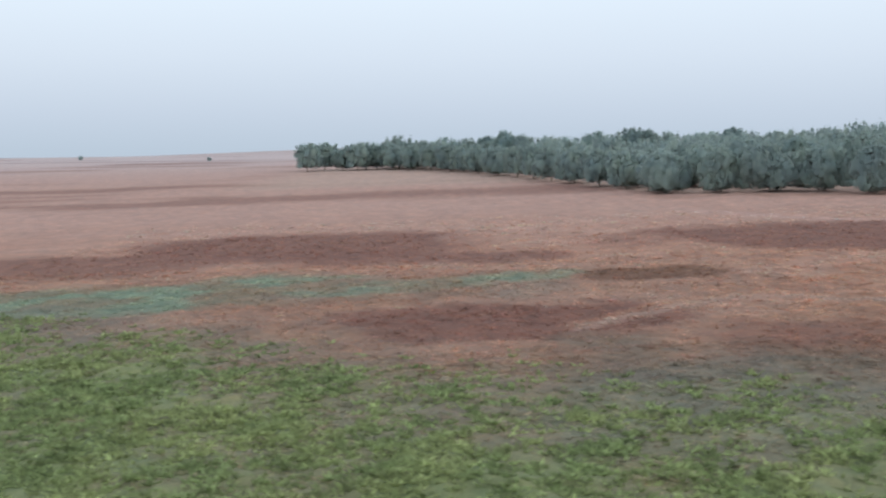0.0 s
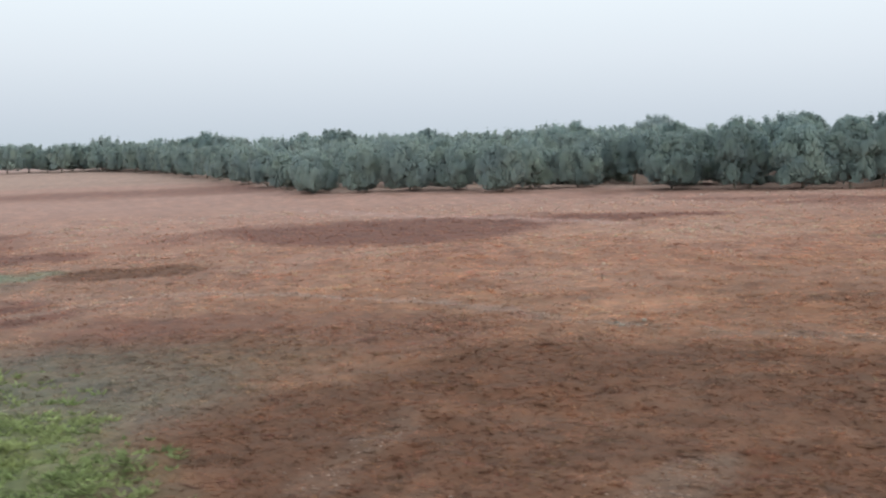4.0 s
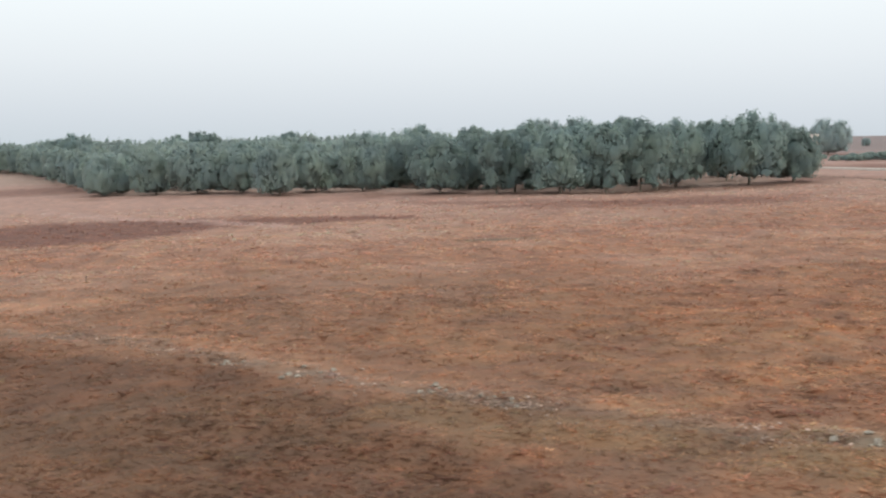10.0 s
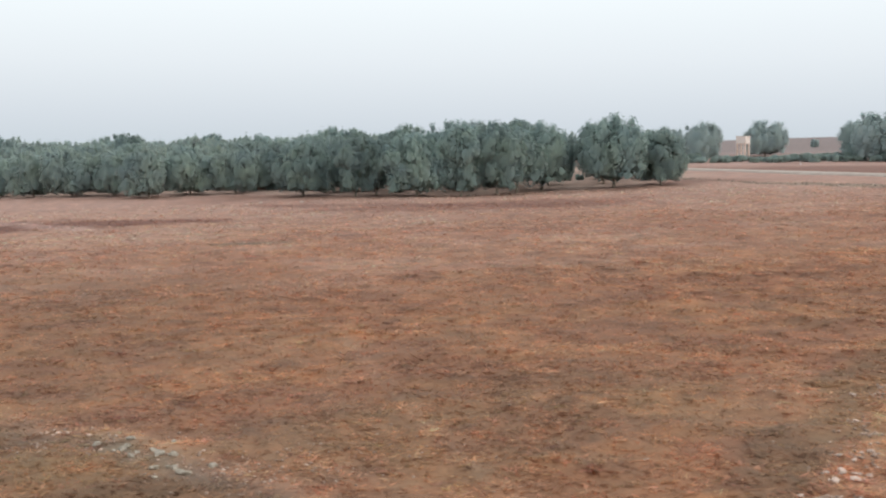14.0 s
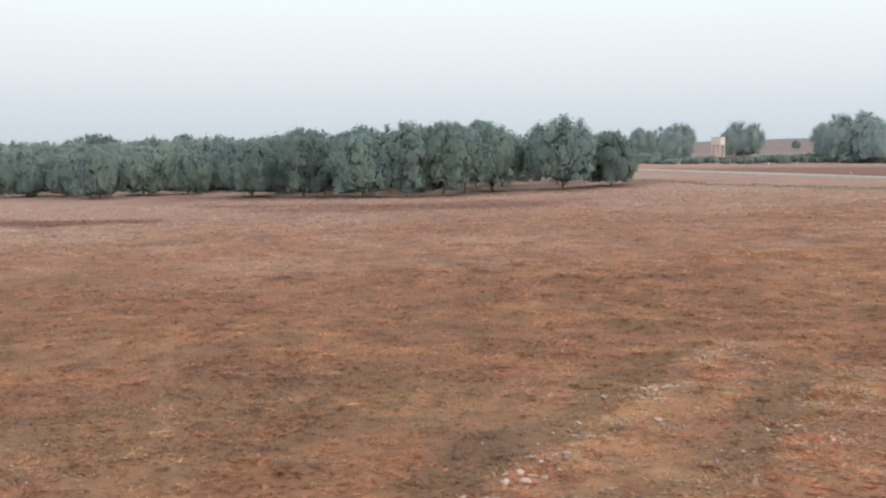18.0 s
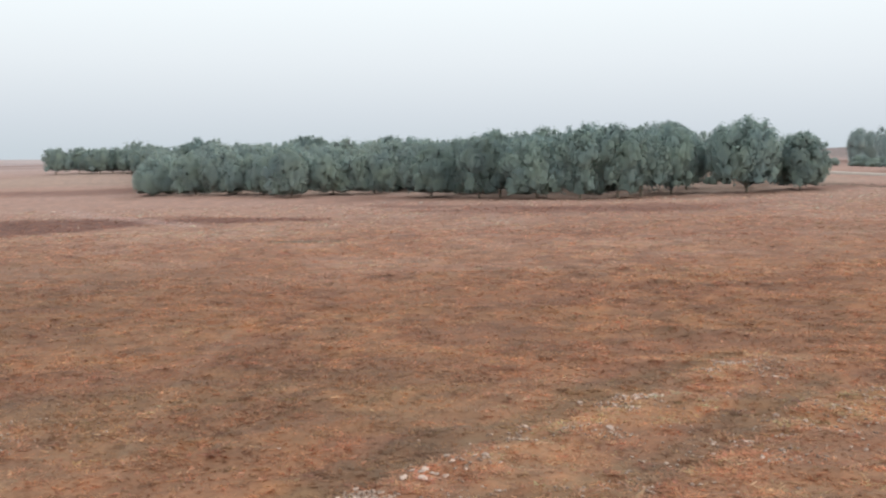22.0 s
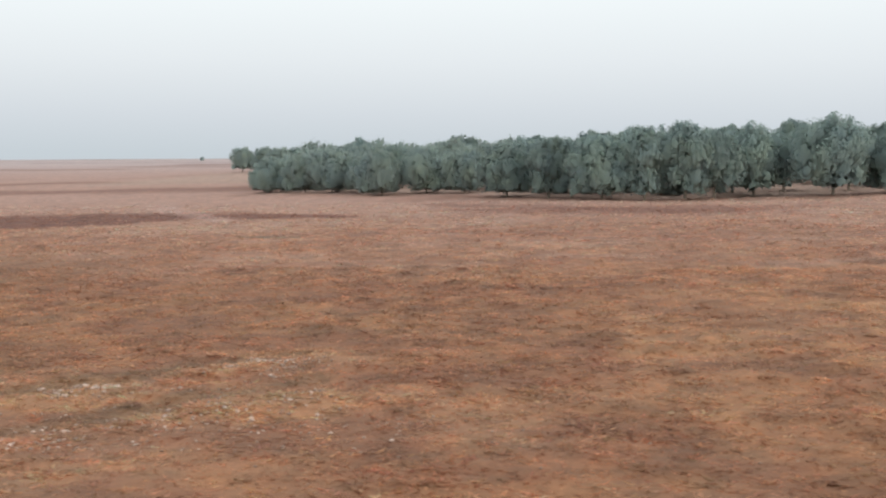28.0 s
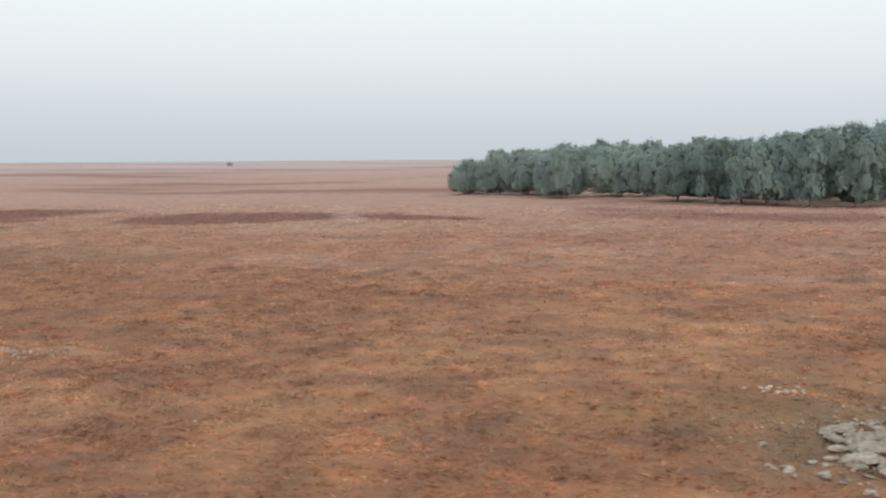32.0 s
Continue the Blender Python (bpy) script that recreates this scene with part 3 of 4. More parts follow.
def tree_kind(seed, high, wide, low, clumps, leaves, leaf, label, spread=1.0, mat=None):
    """A tree with a tapered trunk, limbs and an uneven crown of many sprays; low: where the crown begins."""
    rng = np.random.default_rng(seed)
    base = new("tree")
    lean = rng.normal(size=2) * 0.35
    fork = low + 0.22 * (high - low)
    part("trunk", tube("trunk", [(0, 0, -0.6), (0.1, 0, 0.3), (lean[0] * 0.4, lean[1] * 0.4, fork * 0.6), (lean[0], lean[1], fork), (lean[0] * 1.5, lean[1] * 1.5, fork + 0.35 * (high - fork))],
                       [0.42 * high / 16, 0.34 * high / 16, 0.27 * high / 16, 0.22 * high / 16, 0.06], M_BARK, 8), M_BARK, base, "pale peeling trunk")
    cs, rs, hs = [], [], []
    for k in range(5):
        t = 2 * math.pi * (k + 0.7 * rng.random()) / 5
        rise = fork * 0.75 + (high * 0.86 - fork) * (0.35 + 0.55 * rng.random())
        reach = wide * 0.5 * (0.45 + 0.35 * rng.random())
        tip = np.array([lean[0] + reach * math.cos(t), lean[1] + reach * math.sin(t), rise])
        start = np.array([lean[0] * 0.8, lean[1] * 0.8, fork * (0.62 + 0.3 * rng.random())])
        midway = (start + tip) / 2 + np.array([0, 0, 0.1 * high * rng.random()])
        part("limb", tube("limb", [tuple(start), tuple(midway), tuple(tip)], [0.15 * high / 16, 0.1 * high / 16, 0.03], M_BARK, 5), M_BARK, base)
    # a few round-headed domes, each covered in smaller leafy lumps
    domes = [(lean[0], lean[1], high, wide * 0.35, low * 1.2)]
    count = 3 + rng.integers(3)
    for k in range(count):
        t, q = 2 * math.pi * (k + 0.6 * rng.random()) / count, wide * (0.2 + 0.1 * rng.random())
        domes.append((lean[0] + q * math.cos(t), lean[1] + q * math.sin(t), high * (0.83 + 0.16 * rng.random()), wide * (0.27 + 0.07 * rng.random()) * spread, low * (0.6 + 0.9 * rng.random())))
    for k in range(clumps):
        dx, dy, top, r, foot = domes[k % len(domes)]
        t, v = 2 * math.pi * rng.random(), rng.random()
        if v < 0.55:
            rise = rng.random()
            q, z = r * (1 - rise**2.6) ** 0.5, top - 1.1 * r + 1.1 * r * rise
        else:
            w = rng.random()
            q, z = r * (0.72 + 0.28 * w) * (0.85 + 0.2 * rng.random()), foot + (top - 1.1 * r - foot) * w
        lump = r * (0.26 + 0.2 * rng.random())
        q = max(0.0, q - 0.95 * lump)
        cs.append((dx + q * math.cos(t), dy + q * math.sin(t), z - 0.98 * lump if v < 0.55 else z))
        rs.append(lump)
        hs.append((dx, dy, min(z, top - 1.1 * r) - 0.2 * r))
    # small heads that stand up out of the crown's top
    for k in range(12):
        dx, dy, top, r, foot = domes[k % len(domes)]
        t, q = 2 * math.pi * rng.random(), 0.75 * r * math.sqrt(rng.random())
        head = r * (0.13 + 0.12 * rng.random())
        z = top - 1.25 * r + 1.1 * r * (1 - (q / r) ** 2.6) ** 0.5 + 0.25 * head
        cs.append((dx + q * math.cos(t), dy + q * math.sin(t), z))
        hs.append((dx, dy, z - r))
        rs.append(head)
    # the leafy body that the lumps sit on
    for dx, dy, top, r, foot in domes:
        for z, q in ((top - 1.3 * r, 0.8 * r), (foot + 0.48 * (top - 1.1 * r - foot), 0.68 * r)):
            cs.append((dx, dy, z))
            hs.append((dx, dy, z))
            rs.append(q)
    verts, faces, ways = leaf_cloud(rng, np.array(cs), np.array(rs), leaves, leaf, 1.5, 1.35, np.array(hs))
    verts[:, 2] = np.maximum(verts[:, 2], low * (0.15 + 1.5 * vnoise(verts[:, 0] + 40, verts[:, 1] + 40, 3.2, seed)) + 0.5 * rng.random(len(verts)))
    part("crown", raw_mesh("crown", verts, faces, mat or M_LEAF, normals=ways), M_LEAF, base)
    return tagged(base, label, "tree", "trees of the wood")


FRONT = [tree_kind(11 + k, h, w, lo, cl, n, lf, "tall grey-green eucalyptus with drooping crown at the wood's edge", 1.0, M_LEAF_HAZED if k in (3, 4) else M_LEAF)
         for k, (h, w, lo, cl, n, lf) in enumerate([
             (19, 16.0, 1.6, 120, 9000, 0.46), (18, 14.5, 1.6, 110, 8200, 0.46), (17, 15.0, 2.8, 110, 8200, 0.46),
             (14, 16.0, 1.5, 110, 8200, 0.46), (13, 17.0, 1.4, 110, 8200, 0.46), (16, 13.5, 2.8, 100, 7600, 0.46),
             (19, 20.0, 2.4, 150, 11000, 0.48), (17, 18.0, 1.8, 130, 9800, 0.48)])]
INNER = [tree_kind(31 + k, h, w, lo, cl, n, lf, "grey-green eucalyptus standing inside the wood", 1.0, M_LEAF_HAZED)
         for k, (h, w, lo, cl, n, lf) in enumerate([
             (16, 19.0, 6.0, 46, 1100, 0.6), (15, 17.0, 6.0, 44, 1000, 0.6), (17, 16.0, 7.0, 42, 1000, 0.6), (14, 20.0, 5.5, 46, 1100, 0.6)])]
WEST = [tree_kind(61, 14, 15.0, 1.6, 90, 3400, 0.66, "eucalyptus on the far west edge of the wood, hazed blue-green", 1.0, M_LEAF_HAZED),
        tree_kind(62, 13, 14.0, 1.8, 80, 3200, 0.66, "eucalyptus on the far west edge of the wood, hazed blue-green", 1.0, M_LEAF_HAZED)]
ROUND = [tree_kind(51, 17, 22, 1.5, 190, 9500, 0.46, "broad dark round-crowned tree standing alone", 0.95, M_LEAF_HAZIEST),
         tree_kind(52, 16, 20, 1.0, 180, 9000, 0.46, "broad round-crowned tree past the dirt road", 0.95, M_LEAF_HAZIEST)]


def plant(kind, x, y, scale, turn, sink=0.1, tall=1.0):
    z = ground_at(x, y) - sink
    ob = copy_thing(kind, pose(x, y, z, 0, 0, turn))
    ob.scale = (scale, scale, scale * tall)
    return ob


rnd = random.Random(5)
# trees that stand along the wood's edge: x, y, kind, height in metres
EDGE = [(66, 317, 4, 12.4), (81, 312, 3, 13.2), (93, 305, 4, 13.6), (105, 300, 3, 13.2), (116, 286, 3, 14.2), (127, 297, 4, 14.5), (140, 293, 3, 13.0),
        (158, 267, 7, 15.6), (171, 257, 1, 16.2), (177, 260, 5, 15.0), (186, 249, 7, 16.8), (197, 245, 1, 18.0), (207, 246, 0, 19.0), (214, 252, 5, 17.0),
        (224, 262, 6, 18.8), (243, 256, 6, 19.8), (258, 259, 7, 15.8), (268, 296, 2, 16.0)]
for x, y, k, h in EDGE:
    base_h = (19, 18, 17, 14, 13, 16, 19, 17)[k]
    plant(FRONT[k], x, y, h / base_h, rnd.uniform(0, 360))
# second row, close behind
for x, y, k, h in [(80, 352, 3, 14.5), (95, 340, 4, 15), (110, 330, 2, 15), (125, 332, 3, 15), (146, 322, 4, 15), (160, 300, 2, 16), (172, 284, 7, 16.5), (184, 275, 1, 17),
                   (191, 296, 0, 19.3), (200, 268, 5, 16.5), (206, 291, 6, 20.1), (219, 280, 1, 18.4), (233, 286, 5, 16), (250, 284, 2, 16), (255, 300, 1, 16.5), (212, 310, 2, 18),
                   (150, 345, 6, 17), (177, 310, 1, 18), (152, 311, 4, 15), (163, 343, 3, 16), (170, 376, 0, 17), (157, 327, 4, 15.5)]:
    base_h = (19, 18, 17, 14, 13, 16, 19, 17)[k]
    plant(FRONT[k], x, y, h / base_h, rnd.uniform(0, 360))
# the west side of the wood, stepping back
for x, y, h in [(-77, 612, 16), (-69, 630, 16), (-57, 617, 13.5), (-48, 606, 15.5), (-44, 618, 15.5), (-12, 600, 15), (-20, 612, 15), (8, 572, 15), (22, 528, 15), (-38, 618, 15), (-29, 628, 16), (-26, 596, 14), (-16, 582, 14), (-6, 565, 14), (4, 548, 14.5), (11, 530, 14), (17, 505, 13.5), (25, 480, 14), (32, 458, 13.5),
                (37, 436, 13.5), (42, 414, 13.5), (48, 392, 13.5), (54, 370, 13), (60, 350, 12.8), (66, 332, 12.6)]:
    k = rnd.choice((0, 1))
    plant(WEST[k], x, y, h / (14, 13)[k], rnd.uniform(0, 360))
# tall ones on the skyline, placed and sized to fit the camera's view
for x, y, h, k in [(93, 505, 19.4, 2), (31, 526, 19.5, 0), (132, 489, 18.5, 1), (296, 585, 19.0, 3), (78, 545, 18, 0), (22, 540, 17, 1), (40, 520, 17, 3), (240, 340, 20, 1), (180, 420, 20, 0), (215, 400, 17.5, 2), (265, 330, 18, 1)]:
    plant(FRONT[k], x, y, h / (19, 18, 17, 14, 13, 16, 19, 17)[k], rnd.uniform(0, 360))
# the inside of the wood
west = [(330, 90), (345, 66), (390, 52), (450, 36), (520, 16), (560, -4), (600, -30), (660, -60)]
front_line = [(60, 345), (90, 325), (118, 312), (150, 335), (165, 300), (190, 305), (225, 295), (262, 300), (300, 320)]
for gy_ in range(300, 660, 23):
    for gx_ in range(-70, 300, 22):
        x, y = gx_ + rnd.uniform(-7, 7), gy_ + rnd.uniform(-7, 7)
        edge_w = np.interp(y, [p[0] for p in west], [p[1] for p in west]) + 6
        edge_f = np.interp(x, [p[0] for p in front_line], [p[1] for p in front_line]) + 6
        edge_e = np.interp(y, [300, 420, 560], [258, 278, 290])
        if x < edge_w or y < edge_f or x > edge_e or rnd.random() < 0.08:
            continue
        k = rnd.randrange(4)
        h = rnd.uniform(13.0, 16.8) + (2.8 if rnd.random() < 0.18 else 0) + (0.8 if x > 110 else 0)
        plant(INNER[k], x, y, h / (16, 15, 17, 14)[k], rnd.uniform(0, 360))
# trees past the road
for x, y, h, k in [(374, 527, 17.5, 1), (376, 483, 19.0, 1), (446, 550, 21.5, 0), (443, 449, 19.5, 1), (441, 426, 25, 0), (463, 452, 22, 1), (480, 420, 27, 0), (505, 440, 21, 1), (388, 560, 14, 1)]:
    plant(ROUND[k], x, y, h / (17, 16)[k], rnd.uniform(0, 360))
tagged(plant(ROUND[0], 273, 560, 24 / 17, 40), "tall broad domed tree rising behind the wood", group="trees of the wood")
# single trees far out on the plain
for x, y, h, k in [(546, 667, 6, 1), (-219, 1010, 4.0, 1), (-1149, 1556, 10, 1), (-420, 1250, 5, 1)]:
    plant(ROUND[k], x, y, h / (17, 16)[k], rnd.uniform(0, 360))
# the models themselves are not part of the place
for ob in FRONT + INNER + WEST + ROUND:
    for o in (*ob.children_recursive, ob):
        bpy.data.objects.remove(o)


# ---- bushes past the road ----
def bush_kind(seed, high, wide, leaves):
    rng = np.random.default_rng(seed)
    base = new("bush")
    for k in range(4):
        t = 2 * math.pi * (k + rng.random()) / 4
        part("stem", tube("stem", [(0, 0, -0.4), (0.3 * wide * math.cos(t) * 0.5, 0.3 * wide * math.sin(t) * 0.5, high * 0.35), (0.3 * wide * math.cos(t), 0.3 * wide * math.sin(t), high * 0.7)], [0.08, 0.05, 0.02], M_BARK, 5), M_BARK, base)
    cs = np.array([(wide * 0.36 * math.sqrt(rng.random()) * math.cos(t), wide * 0.36 * math.sqrt(rng.random()) * math.sin(t), high * (0.2 + 0.5 * rng.random())) for t in rng.random(16) * 6.283])
    verts, faces, ways = leaf_cloud(rng, cs, high * (0.2 + 0.15 * rng.random(16)), leaves, 0.4, 0.1)
    verts[:, 2] = np.maximum(verts[:, 2], 0.05)
    part("crown", raw_mesh("crown", verts, faces, M_LEAF_HAZED, normals=ways), M_LEAF_HAZED, base)
    return tagged(base, "dense dark green bush in the hedge past the road", "bush", "bushes past the road")


BUSH = [bush_kind(71, 4.0, 6.0, 950), bush_kind(72, 5.0, 7.0, 1050)]
for k in range(92):
    f = k / 91
    x, y = 345 + 108 * f + rnd.uniform(-4, 4), 462 - 32 * f + rnd.uniform(-16, 16)
    plant(BUSH[k % 2], x, y, rnd.uniform(0.6, 0.95) if 368 < x < 398 else rnd.uniform(0.7, 1.5), rnd.uniform(0, 360), tall=rnd.uniform(0.55, 0.95))
for k in range(44):
    x = rnd.uniform(72, 262)
    y = np.interp(x, [70, 116, 140, 160, 185, 210, 235, 262], [330, 305, 312, 282, 262, 258, 276, 300]) + rnd.uniform(2, 34)
    tagged(plant(BUSH[k % 2], x, y, rnd.uniform(0.45, 1.0), rnd.uniform(0, 360)), "dull green shrub growing under the wood's trees", group="shrubs under the trees")
for ob in BUSH:
    for o in (*ob.children_recursive, ob):
        bpy.data.objects.remove(o)


# ---- the raised water tank ----
def block(sx, sy, sz, at, bevel=0.08):
    bm = bmesh.new()
    bmesh.ops.create_cube(bm, size=1, matrix=Matrix.LocRotScale(at, None, (sx, sy, sz)))
    bmesh.ops.bevel(bm, geom=bm.edges[:], offset=bevel, segments=2, affect="EDGES")
    return bm


def water_tower(x, y, turn):
    base = new("water_tower")
    part("tank", block(7.0, 4.6, 3.5, (0, 0, 9.6)), M_WALL, base, "pale painted concrete tank")
    part("roof_slab", block(7.5, 5.1, 0.35, (0, 0, 11.45)), M_WALL, base)
    part("floor_slab", block(7.3, 4.9, 0.4, (0, 0, 7.7)), M_COLUMN, base)
    for cx in (-2.9, 0, 2.9):
        for cy in (-1.8, 1.8):
            part("column", block(0.95, 0.95, 8.1, (cx, cy, 3.5)), M_COLUMN, base)
    for cy in (-1.8, 1.8):
        part("beam", block(6.2, 0.4, 0.5, (0, cy, 4.0)), M_COLUMN, base)
    part("pipe", tube("pipe", [(2.2, -2.3, -0.5), (2.2, -2.3, 4), (2.2, -2.3, 7.7)], [0.14] * 3, M_POST, 8), M_POST, base)
    base.matrix_world = pose(x, y, ground_at(x, y), 0, 0, turn) @ Matrix.Diagonal((0.88, 0.88, 1.05, 1))
    return tagged(base, "pale concrete water tank raised on tall columns", "water tower")


water_tower(412.5, 512, -65)


# ---- posts ----
def post(name, x, y, high, r, mat, label):
    base = new(name)
    part("pole", tube("pole", [(0, 0, -0.4), (0.02, 0, high * 0.5), (0.03, 0.01, high)], [r, r * 0.95, r * 0.8], mat, 8), mat, base)
    part("cap", block(r * 2.6, r * 2.6, 0.12, (0.03, 0.01, high + 0.04), 0.02), mat, base)
    base.matrix_world = pose(x, y, ground_at(x, y))
    return tagged(base, label, "post")


post("marker_post", 379, 394, 1.6, 0.17, M_POST, "white marker post beside the dirt road")
post("marker_post", 342, 273, 1.2, 0.12, M_POST, "white marker post beside the dirt road")
post("fence_post", 84, 114, 0.75, 0.05, M_WOODEN, "dark weathered post standing in dry grass")


# ---- stones ----
def stone_mesh(name, seed, mat, sub=2, jag=0.05):
    rng = random.Random(seed)
    bm = bmesh.new()
    bmesh.ops.create_icosphere(bm, subdivisions=sub, radius=0.5)
    cuts = [Vector((rng.gauss(0, 1), rng.gauss(0, 1), rng.gauss(0, 1))).normalized() for _ in range(7)]
    for v in bm.verts:
        for c in cuts:
            over = v.co.dot(c) - 0.34
            if over > 0:
                v.co -= c * over * 0.9
        v.co *= 1 + rng.uniform(-jag, jag)
        v.co.z *= 0.7
    me = bpy.data.meshes.new(name)
    bm.to_mesh(me)
    bm.free()
    me.materials.append(mat)
    return me


STONES = [stone_mesh("stone", 80 + k, M_STONE, 2 if k < 3 else 1) for k in range(6)]
RUBBLE = [stone_mesh("rubble", 90 + k, M_RUBBLE, 2) for k in range(4)]
GREYS = [stone_mesh("stone", 100 + k, M_SLAB, 2, 0.1) for k in range(4)]


def stone(me, x, y, size, label, group, name="stone"):
    ob = new(name, me)
    ob.matrix_world = pose(x, y, ground_at(x, y) + 0.12 * size, rnd.uniform(-15, 15), rnd.uniform(-15, 15), rnd.uniform(0, 360)) @ Matrix.Diagonal((size * rnd.uniform(0.8, 1.3), size, size * rnd.uniform(0.7, 1.0), 1))
    return tagged(ob, label, "stone", group)


def along(line, off=0.0):
    n = rnd.randrange(len(line) - 1)
    (ax, ay), (bx, by) = line[n], line[n + 1]
    t, d = rnd.random(), rnd.gauss(0, off)
    length = math.hypot(bx - ax, by - ay)
    return ax + (bx - ax) * t - (by - ay) / length * d, ay + (by - ay) * t + (bx - ax) / length * d


def clustered(line, off, count, seed, tight=0.3):
    """Places along a line, gathered into loose heaps with gaps between them."""
    found = []
    while len(found) < count:
        x, y = along(line, off)
        if float(vnoise(np.array([x + y]), np.array([x - y]), 3.1, seed)[0]) > tight + (0.9 - tight) * rnd.random():
            found.append((x, y))
    return found


for x, y in clustered(STONE_TRACK[8:], 0.9, 26, 201):
    stone(rnd.choice(RUBBLE), x, y, rnd.uniform(0.14, 0.18 + 0.2 * rnd.random()), "grey stone lying along the overgrown stone track", "stones of the track")
for x, y in clustered(STONE_TRACK[:8], 1.5, 12, 202):
    stone(rnd.choice(RUBBLE), x, y, rnd.uniform(0.2, 0.45), "pale stone lying along the overgrown stone track", "stones of the track")
for x, y in clustered(STONE_TRACK[13:], 0.6, 20, 205):
    stone(rnd.choice(RUBBLE), x + 0.6, y + 0.8, rnd.uniform(0.12, 0.28), "small pale stone lying on the bare edge of the track", "stones of the track")
for x, y in clustered(STONE_LINE, 0.6, 55, 203, 0.45):
    stone(rnd.choice(STONES), x, y, rnd.uniform(0.16, 0.2 + 0.3 * rnd.random()), "whitish limestone lying in dry grass beside the lane", "stones beside the lane")
for x, y in clustered(BERM, 1.6, 14, 204):
    stone(rnd.choice(STONES), x, y, rnd.uniform(0.14, 0.2 + 0.16 * rnd.random()), "whitish limestone lying in dry grass beside the lane", "stones beside the lane")
for hx, hy in HEAPS:
    for _ in range(7):
        stone(rnd.choice(GREYS), rnd.gauss(hx, 0.9), rnd.gauss(hy, 0.7), rnd.uniform(0.25, 0.6), "grey stone in a low heap beside the stone track", "stones of the heaps")
for x, y, spread, count in ((161, 12.6, 0.8, 12), (163.4, 15.2, 0.7, 10), (166, 17.4, 0.7, 6), (176.4, 29.8, 0.7, 8), (173.6, 29, 0.8, 4)):
    for _ in range(count):
        stone(rnd.choice(STONES), rnd.gauss(x, spread), rnd.gauss(y, spread), rnd.uniform(0.2, 0.5), "whitish limestone in a loose heap on the lane's verge", "stones beside the lane")
for x, y in clustered(FAR_BERM[2:], 1.3, 24, 206, 0.4):
    stone(rnd.choice(STONES), x, y, rnd.uniform(0.14, 0.34), "small whitish stone lying on the grassy far verge", "stones of the far verge")
for _ in range(14):
    x, y = rnd.gauss(188, 6), rnd.gauss(22.5, 2.2)
    stone(rnd.choice(STONES), x, y, rnd.uniform(0.18, 0.42), "small whitish stone lying in dry grass", "scattered stones")
for _ in range(16):
    x, y = rnd.gauss(236.6, 1.1), rnd.gauss(47.6, 0.7)
    stone(rnd.choice(STONES), x, y, rnd.uniform(0.25, 0.5), "whitish stone lying in dry grass near the rock pile", "scattered stones")
SLABS = [stone_mesh("boulder", 120 + k, M_SLAB, 2, 0.2) for k in range(6)]
for n in range(135):
    t, q = rnd.uniform(0, 6.283), math.sqrt(rnd.random())
    large = n < 90
    x, y = (245.2 + 5.4 * q * math.cos(t), 37.6 + 5.6 * q * math.sin(t)) if large else (243.8 + 5.8 * q * math.cos(t), 36 + 6.5 * q * math.sin(t))
    size = rnd.uniform(0.8, 1.9) * (1.1 - 0.4 * q) if large else rnd.uniform(0.25, 0.6)
    ob = stone(rnd.choice(SLABS), x, y, size, "broad rough grey limestone slab in a low outcrop" if large else "rough grey rock broken off the low outcrop", "boulders of the outcrop", "boulder")
    ob.matrix_world = ob.matrix_world @ Matrix.Diagonal((1.2, 1.0, 0.62, 1))
for x, y, size in [(11.3, 117.9, 0.5), (156.2, 20.1, 0.26), (139.7, 143, 0.5), (88, 184, 0.5)]:
    stone(STONES[0], x, y, size, "single whitish boulder lying in the field", "single boulders", "boulder")


# gravel and chips too many to count, joined into one
def chip_field(name, spots, mat, label):
    rng = np.random.default_rng(9)
    p = np.array(spots)
    n = len(p)
    octa = np.array([(1, 0, 0), (0, 1, 0), (-1, 0, 0), (0, -1, 0), (0, 0, 0.7), (0, 0, -0.7)])
    tri = np.array([(0, 1, 4), (1, 2, 4), (2, 3, 4), (3, 0, 4), (1, 0, 5), (2, 1, 5), (3, 2, 5), (0, 3, 5)])
    v = octa[None] * (p[:, 2, None, None] * rng.uniform(0.55, 1.3, (n, 6, 1)))
    t = rng.random(n) * 6.283
    c, s = np.cos(t)[:, None], np.sin(t)[:, None]
    x, y = v[:, :, 0] * c - v[:, :, 1] * s, v[:, :, 0] * s + v[:, :, 1] * c
    z = v[:, :, 2] + height(p[:, 0], p[:, 1])[:, None] + 0.3 * p[:, 2, None]
    verts = np.stack([x + p[:, 0, None], y + p[:, 1, None], z], -1).reshape(-1, 3)
    faces = (tri[None] + 6 * np.arange(n)[:, None, None]).reshape(-1, 3)
    ob = new(name, raw_mesh(name, verts, faces, mat))
    return tagged(ob, label, "stones", kind="stuff")


spots = [(x, y, rnd.uniform(0.05, 0.14)) for x, y in clustered(STONE_TRACK, 1.6, 1100, 201)]
spots += [(x, y, rnd.uniform(0.05, 0.15)) for x, y in clustered(BERM, 1.8, 260, 204, 0.55) + clustered(STONE_LINE, 0.9, 380, 203, 0.55)]
spots += [(rnd.gauss(186, 9), rnd.gauss(23, 3.5), rnd.uniform(0.05, 0.12)) for _ in range(300)]
spots += [(rnd.gauss(140, 4), rnd.gauss(24.5, 2.5), rnd.uniform(0.05, 0.12)) for _ in range(120)]
spots += [(x, y, rnd.uniform(0.08, 0.15)) for x, y in clustered(FAR_BERM, 1.6, 240, 206, 0.45) + clustered(STONE_LINE, 0.7, 160, 203, 0.55)]
